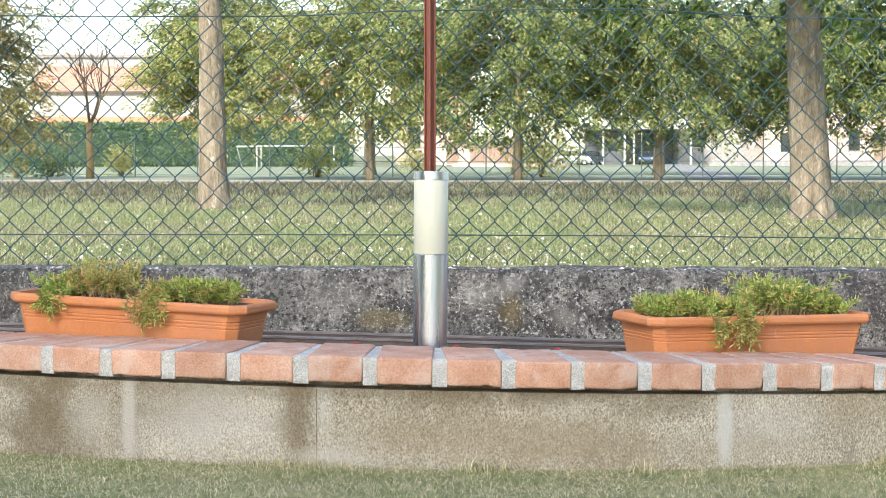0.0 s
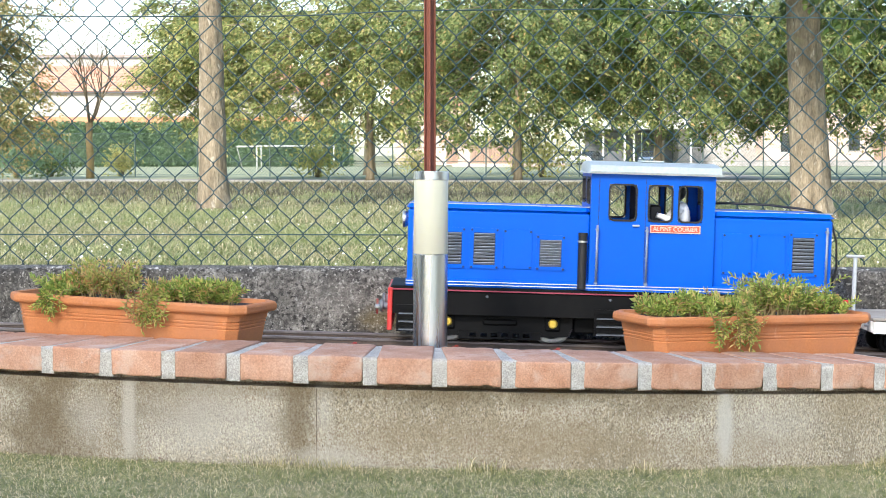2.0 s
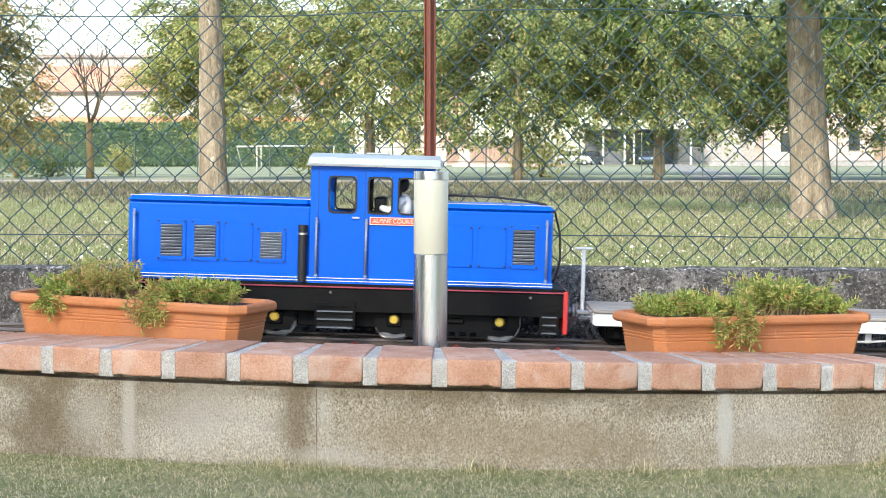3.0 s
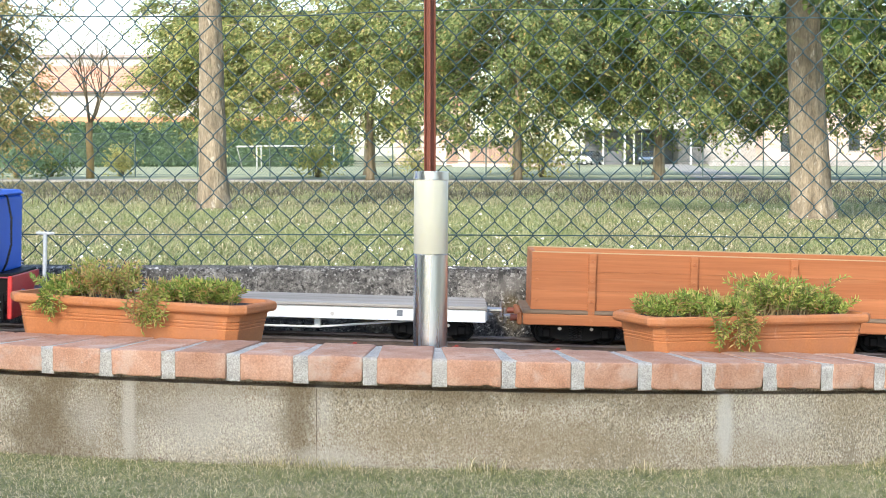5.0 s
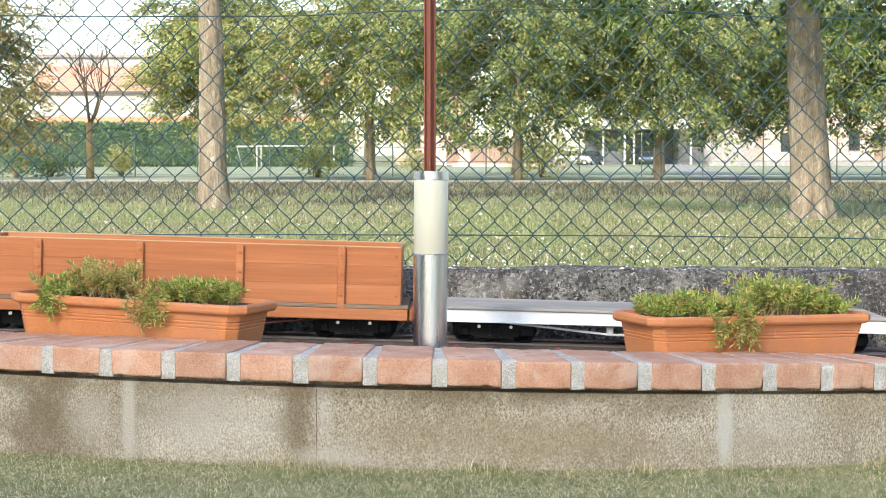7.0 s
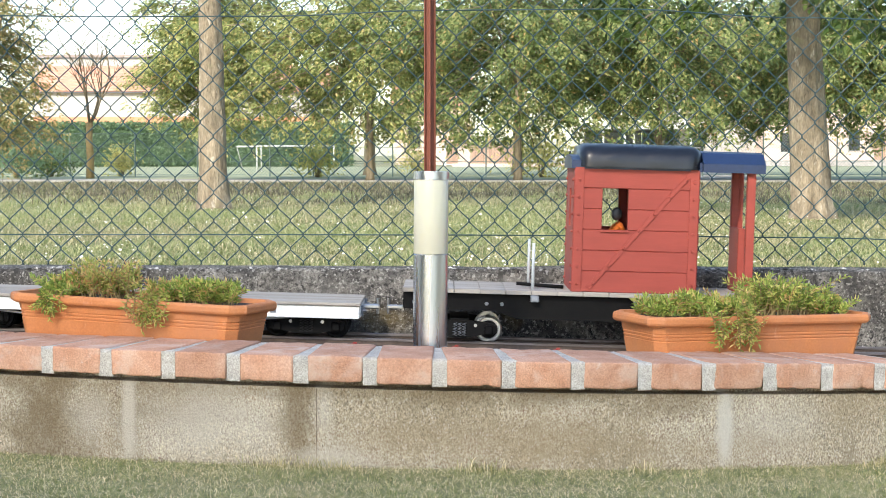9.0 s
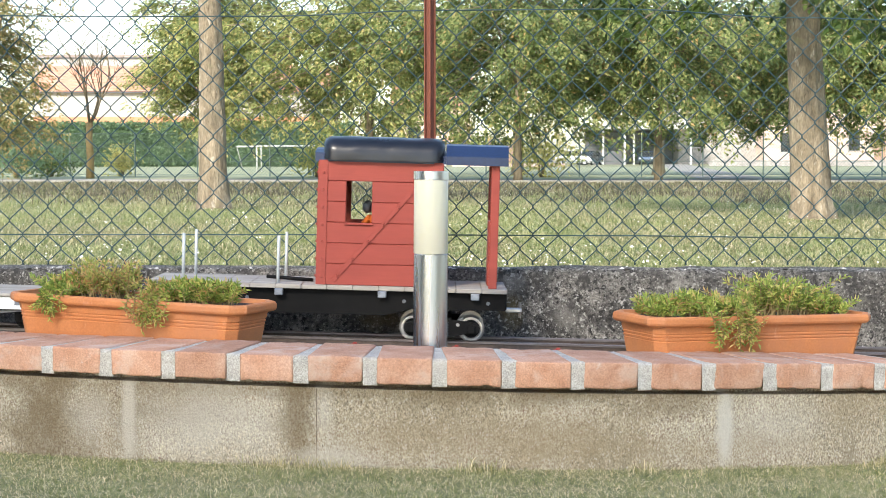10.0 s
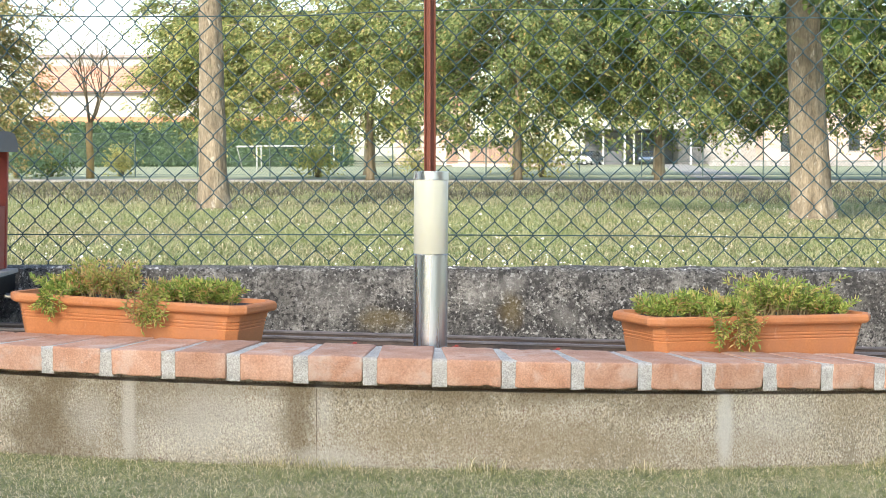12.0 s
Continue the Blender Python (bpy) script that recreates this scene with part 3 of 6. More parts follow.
def track():
    tilt = pose(0, 4.61, 0.186, 0, math.degrees(math.atan(GRADE)), 0)
    tr = thing("railway_track", tilt, "narrow model railway track with dark steel rails", "track", kind="structure")
    for y in (-0.0675, 0.0675):
        part("rail", box(-7, 7, y - 0.004, y + 0.004, -0.026, -0.004, 0.001), M["rail"], tr)
        part("rail_head", box(-7, 7, y - 0.007, y + 0.007, -0.008, 0, 0.002), M["railtop"], tr, "worn shiny rail head")
        part("rail_foot", box(-7, 7, y - 0.014, y + 0.014, -0.032, -0.0265, 0.001), M["rail"], tr)
    slp = box(-0.025, 0.025, -0.15, 0.15, -0.06, -0.033, 0.003)
    me = bpy.data.meshes.new("sleeper")
    slp.to_mesh(me)
    slp.free()
    me.materials.append(M["sleeper"])
    cl = box(-0.013, 0.013, -0.092, -0.080, -0.030, -0.014, 0.002)
    box(-0.005, 0.005, -0.095, -0.085, -0.022, -0.009, 0.001, cl)
    mc = bpy.data.meshes.new("rail_clip")
    cl.to_mesh(mc)
    cl.free()
    mc.materials.append(M["clip"])
    for i in range(-22, 23):
        for nm, d in (("sleeper", me), ("rail_clip", mc)):
            o = new(nm, d)
            o.parent = tr
            o.location = (0.036 + i * 0.268, 0, 0)
    # ballast
    n = 60
    vs, fs = [], []
    ys = [3.8, 4.1, 4.35, 4.45, 4.6, 4.75, 4.83]
    for i in range(n + 1):
        x = -5 + 10 * i / n
        for y in ys:
            yy = max(y, on_arc(math.asin(max(-0.5, min(0.5, (x - CX) / 2.05))), 2.1)[1] + 0.02) if y < 4.3 else y
            vs.append((x, yy, 0.146 + grade_z(x) + 0.006 * noise.noise(Vector((x * 9, y * 9, 0)))))
    m = len(ys)
    for i in range(n):
        for k in range(m - 1):
            a = i * m + k
            fs.append((a, a + m, a + m + 1, a + 1))
    b = mesh_part("track_bed", vs, fs, M["bed"], smooth=True)
    tagged(b, "dark gravelly track bed between wall and kerb", "track bed", kind="structure")
    rng = random.Random(9)
    V, F = [], []
    for i in range(2600):
        x, y = rng.uniform(-1.6, 1.6), rng.uniform(4.02, 4.81)
        if math.hypot(x - CX, y - CY) > 2.03 and y < 4.3:
            continue
        r = rng.choice((0.005, 0.007, 0.009, 0.012)) * rng.uniform(0.8, 1.3)
        z = 0.149 + grade_z(x) + r * 0.3
        if 4.75 < y and rng.random() < 0.5:
            z += 0.012
        base = len(V)
        ang = rng.uniform(0, 6.28)
        for px, py, pz in ((1, 0, 0), (0, 1, 0.1), (-1, 0.1, 0), (0.1, -1, -0.1), (0.1, 0.1, 0.75), (0, 0, -0.6)):
            q = 1 + rng.uniform(-0.35, 0.35)
            c, s = math.cos(ang), math.sin(ang)
            V.append((x + r * q * (px * c - py * s), y + r * q * (px * s + py * c), z + r * q * pz))
        for a, bb, c in ((0, 1, 4), (1, 2, 4), (2, 3, 4), (3, 0, 4), (1, 0, 5), (2, 1, 5), (3, 2, 5), (0, 3, 5)):
            F.append((base + a, base + bb, base + c))
    tagged(mesh_part("gravel", V, F, M["gravel"]), "loose pale and grey ballast stones along the track", "gravel", kind="stuff")
    for x, y, r in ((0.245, 4.765, 0.016), (0.370, 4.77, 0.024), (0.19, 4.18, 0.014), (0.425, 4.22, 0.012), (0.43, 4.7, 0.015)):
        bm = bmesh.new()
        bmesh.ops.create_icosphere(bm, subdivisions=2, radius=r)
        for v in bm.verts:
            v.co *= 1 + 0.3 * noise.noise(v.co * 60 + Vector((x * 9, 0, 0)))
            v.co.z *= 0.62
        s = part("stone", bm, M["palestone"])
        s.location = (x, y, 0.151 + grade_z(x) + r * 0.4)
        tagged(s, "pale rounded stone lying on the ballast", "stone", "pale stones")


M["palestone"] = mat("pale_stone", [(0.3, (0.5, 0.48, 0.46)), (0.7, (0.72, 0.70, 0.67))], 30, 0.9, 0, 0.4, 200, 0.3)
track()


# ---- bollard lamp ----
def bollard():
    b = thing("bollard_lamp", pose(-0.031, 4.04, 0.1445, 0, 0.4, 0), "brushed steel bollard garden lamp with a white diffuser", "lamp")
    R = 0.0412
    part("base_tube", lathe([(R - 0.001, 0), (R - 0.001, 0.298), (R - 0.003, 0.3)], 48), M["steel"], b, "brushed steel lower tube", True)
    part("diffuser", lathe([(R - 0.002, 0.3), (R - 0.001, 0.302), (R - 0.001, 0.472), (R - 0.002, 0.474)], 48), M["diffuser"], b, "cream white opal diffuser")
    part("cap", lathe([(R + 0.0006, 0.474), (R + 0.0006, 0.4930)], 48), M["steel"], b, "brushed steel cap")
    for ob in b.children:
        ob.data.shade_smooth()
        ob.data.set_sharp_from_angle(angle=radians(40))


bollard()


# ---- planters ----
def planter(at, yaw, seed, label, dry):
    pl = thing("flower_trough", at @ pose(0, 0, 0, 0, 1.5, 0) @ pose(0, 0, 0, 0, 0, yaw), label, "planter", "terracotta troughs")
    L, Wd, H = 0.325, 0.108, 0.172

    def ring(z, l, w, c=0.0):
        """Outline with chamfered corners."""
        return [(-l + c, -w, z), (l - c, -w, z), (l, -w + c, z), (l, w - c, z), (l - c, w, z), (-l + c, w, z), (-l, w - c, z), (-l, -w + c, z)]

    def loft(rings):
        bm = bmesh.new()
        rs = [[bm.verts.new(p) for p in r] for r in rings]
        for a, b in zip(rs, rs[1:]):
            for i in range(8):
                bm.faces.new((a[i], a[(i + 1) % 8], b[(i + 1) % 8], b[i]))
        bm.faces.new(rs[0][::-1])
        bm.faces.new(rs[-1])
        bmesh.ops.recalc_face_normals(bm, faces=bm.faces[:])
        return bm

    rows = []
    t = 0.026
    grooves = [0.114, 0.122, 0.130]
    zs = [0.0, 0.004]
    for g in grooves:
        zs += [g - 0.0022, g - 0.001, g + 0.001, g + 0.0022]
    zs.append(0.152)
    for z in zs:
        k = z / H
        ind = 0.0016 if any(abs(z - g) < 0.0015 for g in grooves) else 0
        rows.append(ring(z, L - 0.045 + 0.030 * k - ind - (0.003 if z == 0 else 0), Wd - 0.032 + 0.020 * k - ind - (0.003 if z == 0 else 0), 0.022))
    body = part("trough_body", loft(rows), M["terracotta"], pl)
    rim = [ring(0.1480, L - 0.017, Wd - 0.012, 0.026), ring(0.1490, L - 0.006, Wd - 0.006, 0.028), ring(0.1525, L - 0.001, Wd - 0.001, 0.030), ring(0.157, L + 0.001, Wd + 0.001, 0.031), ring(0.166, L + 0.001, Wd + 0.001, 0.031), ring(0.1705, L - 0.001, Wd - 0.001, 0.030), ring(0.173, L - 0.006, Wd - 0.006, 0.028),
           ring(0.172, L - 0.016, Wd - 0.016, 0.022), ring(0.160, L - 0.020, Wd - 0.020, 0.02)]
    part("rim", loft(rim), M["terracotta"], pl)
    part("soil", box(-L + 0.026, L - 0.026, -Wd + 0.026, Wd - 0.026, 0.150, 0.163, 0.004), M["soil"], pl, "dark potting soil")
    return pl


PL1 = planter(pose(-0.737, 4.185, 0.160), -21, 1, "terracotta trough of straggly succulents beside the coping", True)
PL2 = planter(pose(0.734, 4.215, 0.119), 25.0, 2, "terracotta trough of dense green succulents beside the coping", False)


def succulents(pl, seed, clumps, label):
    """Bushy stems with narrow leaves in whorls; clumps: x, y, spread, height, share of dry leaves, trailing."""
    rng = np.random.default_rng(seed)
    for x, y, sp, h, dry, trail, count in clumps:
        P, A = [], []
        SV, SF = [], []
        for i in range(int(count * 1.6)):
            bx, by = x + rng.normal() * sp * 0.6, y + rng.normal() * 0.025
            bx, by = float(np.clip(bx, -0.27, 0.27)), float(np.clip(by, -0.075, 0.07))
            a = rng.uniform(0, 6.28)
            hh = h * rng.uniform(0.3, 1.1)
            if trail and rng.random() < trail:
                by = -0.078
                bx = float(np.clip(x + rng.normal() * 0.014, -0.27, 0.27))
                pts = [(bx, by, 0.168), (bx + rng.normal() * 0.01, -0.104, 0.184), (bx + rng.normal() * 0.015, -0.118, 0.165 - hh * 0.4), (bx + rng.normal() * 0.018, -0.112, 0.160 - hh * rng.uniform(0.7, 1.3))]
            else:
                q = rng.uniform(0.2, 1.0) * hh
                pts = [(bx, by, 0.162), (bx + 0.45 * q * math.cos(a), by + 0.35 * q * math.sin(a), 0.164 + 0.55 * hh), (bx + 1.25 * q * math.cos(a), by + 0.85 * q * math.sin(a), 0.166 + 0.85 * hh)]
            pts = [Vector(p) for p in pts]
            v, f = tube_data(pts, 0.0013, 4)
            o = len(SV)
            SV += v
            SF += [tuple(k + o for k in ff) for ff in f]
            tot = len(pts) - 1
            m = 26
            for k in range(m):
                t = (0.25 + 0.75 * (k + 1) / m) * tot * 0.999
                j = min(int(t), tot - 1)
                p = pts[j].lerp(pts[j + 1], t - j)
                d = (pts[j + 1] - pts[j]).normalized()
                phi = k * 2.4
                s = d.orthogonal().normalized()
                u = d.cross(s)
                out = s * math.cos(phi) + u * math.sin(phi)
                P.append(p)
                A.append(out + d * (0.15 + 1.0 * (k / m) ** 2) + Vector((0, 0, 0.2)))
        V, F = leaves(rng, np.array(P), np.array(A), 0.0160, 0.0054, 0.6)
        c = thing("succulent_plant", pl.matrix_basis.copy(), label, "plant", "succulents in the troughs")
        tagged(mesh_part("foliage", V, F, M["succdry"] if dry else M["succulent"], c), kind="stuff")
        tagged(mesh_part("stem_tangle", SV, SF, M["barkyoung"], c), kind="stuff")


succulents(PL1, 5, [(-0.19, -0.02, 0.035, 0.040, False, 0.16, 34), (-0.10, 0.0, 0.06, 0.095, True, 0.0, 40), (0.07, -0.02, 0.04, 0.050, True, 0.22, 38), (0.11, 0.0, 0.05, 0.055, False, 0.02, 36), (0.20, -0.01, 0.06, 0.060, False, 0.0, 40), (-0.19, 0.0, 0.06, 0.055, False, 0.0, 38)],
           "sprawling succulent with green and reddish drying leaves")
succulents(PL2, 6, [(-0.23, -0.01, 0.05, 0.050, False, 0.0, 44), (-0.15, -0.01, 0.05, 0.060, False, 0.10, 46), (-0.07, -0.03, 0.04, 0.045, False, 0.03, 42), (-0.065, -0.03, 0.02, 0.065, True, 0.40, 24), (0.09, 0.01, 0.05, 0.105, False, 0.0, 52), (0.15, 0.0, 0.05, 0.070, False, 0.0, 40), (0.24, 0.0, 0.05, 0.050, False, 0.0, 40)],
           "dense green succulent with fleshy narrow leaves")


# ---- grass ----
def grass():
    rng = np.random.default_rng(3)
    n = 150000
    xy = np.column_stack([rng.uniform(-1.35, 1.35, n), rng.uniform(2.75, 4.15, n)])
    r = np.hypot(xy[:, 0] - CX, xy[:, 1] - CY)
    xy = xy[(r > RAD - 0.03)]
    tone = np.array([noise.noise(Vector((float(p) * 5, float(q) * 9, 2.0))) for p, q in xy]) + rng.uniform(-0.35, 0.35, len(xy))
    lush = xy[tone > 0.02]
    V, F = blades(rng, lush, lawn_z(lush[:, 0]) - 0.004, 0.019, 0.0016, 1.7)
    tagged(mesh_part("green_lawn_grass", V, F, M["lawngreen"]), "short mown lawn with fresh green patches", "grass", kind="stuff")
    xy = xy[tone <= 0.02]
    V, F = blades(rng, xy, lawn_z(xy[:, 0]) - 0.004, 0.017, 0.0016, 1.9)
    m = 2600
    a = rng.uniform(-0.56, 0.56, m)
    rr = RAD - 0.016 + np.abs(rng.normal(size=m)) * 0.03
    tx = np.column_stack([CX + rr * np.sin(a), CY - rr * np.cos(a)])
    keep = np.array([noise.noise(Vector((float(q) * 5, 0.3, 0))) > 0.12 + 0.25 * rng.random() for q in tx[:, 0]])
    tx = tx[keep]
    V2, F2 = blades(rng, tx, lawn_z(tx[:, 0]) - 0.004, 0.044, 0.0016, 1.3)
    F = F + [tuple(int(q) + len(V) for q in f) for f in F2]
    V = np.vstack([V, V2])
    tagged(mesh_part("lawn_grass", V, F, M["lawnblade"]), "short mown lawn with faded straw-coloured blades", "grass", kind="stuff")
    # the meadow: drier and lusher drifts of short blades
    n = 330000
    y = 13.5 + 49 * rng.random(n) ** 1.35
    x = rng.uniform(-1, 1, n) * (y * 0.29 + 0.6)
    drift = np.array([noise.noise(Vector((float(p) * 0.55, float(q) * 0.16, 4.0))) + 0.6 * noise.noise(Vector((float(p) * 2.3, float(q) * 0.8, 1.0))) for p, q in zip(x, y)]) + rng.uniform(-0.3, 0.3, n)
    for nm, sel, L, m, lb in (("meadow_grass", drift <= 0.05, 0.085, "meadowblade", "unmown meadow grass with dry straw behind the fence"),
                              ("lush_meadow_grass", drift > 0.05, 0.10, "meadowlush", "fresh green drifts of meadow grass behind the fence")):
        V, F = blades(rng, np.column_stack([x[sel], y[sel]]), np.full(int(sel.sum()), MEADOW), L, 0.010, 1.45)
        tagged(mesh_part(nm, V, F, M[m]), lb, "grass", kind="stuff")
    n = 42000
    y = rng.uniform(34, 60, n)
    x = rng.uniform(-1, 1, n) * (y * 0.29 + 0.6)
    sel = np.array([noise.noise(Vector((float(p) * 0.5, float(q) * 0.3, 7.0))) for p, q in zip(x, y)]) + (y - 40) / 22 + rng.uniform(-0.3, 0.3, n) > 0
    x, y = x[sel], y[sel]
    V, F = blades(rng, np.column_stack([x, y]), np.full(len(x), MEADOW), 0.19, 0.015, 0.95)
    tagged(mesh_part("meadow_weeds", V, F, M["weed"]), "tall brownish dry weeds at the far side of the meadow", "weeds", kind="stuff")
    # flowers, strewn and in drifts
    n = 3000
    y = 14 + 42 * rng.random(n) ** 1.5
    x = rng.uniform(-1, 1, n) * (y * 0.29 + 0.6)
    sel = np.array([noise.noise(Vector((float(p) * 0.9, float(q) * 0.3, 9.0))) for p, q in zip(x, y)]) + rng.uniform(-0.5, 0.5, n) > 0.05
    x, y = x[sel], y[sel]
    V, F = [], []
    for px, py in zip(x, y):
        z, r = MEADOW + rng.uniform(0.06, 0.17), rng.uniform(0.0035, 0.010) * (1.9 if rng.random() < 0.06 else 1)
        b = len(V)
        V += [(px + r * math.cos(k * 1.0472), py + 0.5 * r * math.sin(k * 1.0472), z + 0.6 * r * math.sin(k * 1.0472)) for k in range(6)] + [(px, py, z + r * 0.35)]
        F += [(b + k, b + (k + 1) % 6, b + 6) for k in range(6)]
    tagged(mesh_part("wild_flowers", V, F, M["flower"]), "small white wild flowers scattered in the meadow", "flowers", kind="stuff")


grass()


# ---- trees and the far side of the meadow ----
M["trunkdark"] = mat("grey_brown_bark", [(0.3, (0.10, 0.08, 0.05)), (0.7, (0.24, 0.20, 0.13))], 8, 0.95, 0, 0.8, 40, 0.4, (2, 2, 0.4), depth=0.01)
M["tileroof"] = mat("clay_roof_tiles", [(0.3, (0.42, 0.20, 0.13)), (0.7, (0.58, 0.32, 0.22))], 2, 0.85, 0, 0.3, 14, 0.4, vary=0.15)
M["oldroof"] = mat("grey_roof_tiles", [(0.3, (0.30, 0.24, 0.21)), (0.7, (0.42, 0.35, 0.31))], 2, 0.85, 0, 0.3, 14, 0.4)
M["whitewall"] = mat("white_house_plaster", [(0.3, (0.40, 0.375, 0.345)), (0.7, (0.50, 0.475, 0.44))], 0.8, 0.9, 0, 0.2, 12, 0.1)
M["pinkwall"] = mat("pink_house_plaster", [(0.3, (0.58, 0.43, 0.36)), (0.7, (0.68, 0.53, 0.45))], 0.8, 0.9, 0, 0.2, 12, 0.15)
M["orangewall"] = mat("orange_house_plaster", [(0.3, (0.58, 0.24, 0.13)), (0.7, (0.66, 0.31, 0.18))], 0.8, 0.9, 0, 0.2, 12, 0.15)
M["stone"] = mat("grey_stone_plinth", [(0.3, (0.24, 0.23, 0.22)), (0.7, (0.46, 0.44, 0.42))], 3, 0.9, 0, 0.4, 10, 0.4)
M["planks"] = mat("brown_fence_boards", [(0.3, (0.31, 0.20, 0.145)), (0.7, (0.42, 0.29, 0.215))], 3, 0.85, 0, 0.2, 20, 0.3, (2, 2, 0.2), vary=0.12)
M["path"] = mat("pale_gravel_path", [(0.3, (0.25, 0.24, 0.205)), (0.7, (0.34, 0.325, 0.285))], 1.2, 0.95, 0, 0.4, 20, 0.3)
M["farlawn"] = mat("far_lawn", [(0.3, (0.25, 0.28, 0.155)), (0.7, (0.33, 0.35, 0.215))], 0.5, 0.95, 0, 0.4, 14, 0.4)
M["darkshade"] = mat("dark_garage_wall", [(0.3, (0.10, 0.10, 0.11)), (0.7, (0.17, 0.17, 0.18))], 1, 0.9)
M["glassdark"] = mat("dark_car_glass", [(0.3, (0.02, 0.025, 0.03)), (0.7, (0.03, 0.035, 0.04))], 4, 0.1, 0, 0)
M["carwhite"] = mat("white_car_paint", [(0.3, (0.70, 0.71, 0.72)), (0.7, (0.78, 0.79, 0.80))], 2, 0.25, 0, 0, coat=0.5)
M["carblue"] = mat("blue_grey_car_paint", [(0.3, (0.10, 0.15, 0.22)), (0.7, (0.15, 0.20, 0.28))], 2, 0.25, 0.3, 0, coat=0.5)
M["cardark"] = mat("dark_car_paint", [(0.3, (0.03, 0.035, 0.04)), (0.7, (0.05, 0.055, 0.06))], 2, 0.25, 0.2, 0, coat=0.5)
M["tyre"] = mat("tyre_rubber", [(0.3, (0.012, 0.012, 0.012)), (0.7, (0.025, 0.025, 0.025))], 8, 0.8)
M["goalwhite"] = mat("white_goal_tube", [(0.3, (0.50, 0.52, 0.50)), (0.7, (0.62, 0.62, 0.60))], 4, 0.5, 0, 0)
M["addedwall"] = mat("dull_added_render", [(0.3, (0.16, 0.15, 0.13)), (0.7, (0.26, 0.24, 0.21))], 1.5, 0.95, 0, 0.4, 60, 0.4)
M["greenpost"] = mat("green_fence_paint", [(0.3, (0.10, 0.15, 0.13)), (0.7, (0.14, 0.19, 0.17))], 4, 0.5, 0, 0)


def crown_mesh(rng, c, rx, ry, rz, sprays, per, llen, lwid, zmax, droop=0.55, low=None, gaps=True):
    """Leaves hanging on arching twigs that fill an uneven crown; also the twigs' lines."""
    P, A, B, twigs = [], [], [], []
    lob = rng.uniform(0, 6.28, 4)
    for i in range(sprays):
        th, u = rng.uniform(0, 6.28), rng.uniform(-1, 1) if rng.random() < 0.6 else rng.uniform(-0.95, -0.25)
        q = rng.random() ** 0.42
        f = 1 + 0.16 * math.sin(3 * th + lob[0]) + 0.12 * math.sin(5 * th + 4 * u + lob[1]) + 0.10 * math.sin(7 * u + lob[2])
        s = math.sqrt(1 - u * u)
        d = np.array([s * math.cos(th), s * math.sin(th), u])
        p = np.array(c) + d * q * f * np.array([rx, ry, rz])
        if p[2] > zmax and rng.random() < 0.55:
            continue
        if low is not None and p[2] < low + 0.5 * rng.random():
            continue
        if gaps and noise.noise(Vector([float(e) for e in p * 1.15]) + Vector((lob[0], lob[1], lob[2]))) > 0.17:
            continue
        out = np.array([d[0], d[1], 0.25 * d[2]])
        L = rng.uniform(0.45, 0.95)
        twigs.append((p, out, L))
        for k in range(per):
            t = rng.random()
            pt = p + out * L * t + np.array([0, 0, -0.35 * L * t * t]) + rng.normal(size=3) * np.array([0.10, 0.10, 0.035])
            P.append(pt)
            B.append(d + np.array([0, 0, 0.7]))
            A.append(np.array([0.75 * d[0], 0.75 * d[1], -droop]) + rng.normal(size=3) * np.array([0.6, 0.6, 0.25]))
    V, F = leaves(rng, np.array(P), np.array(A), llen, lwid, 0.4, 0.62, np.array(B))
    return V, F, twigs


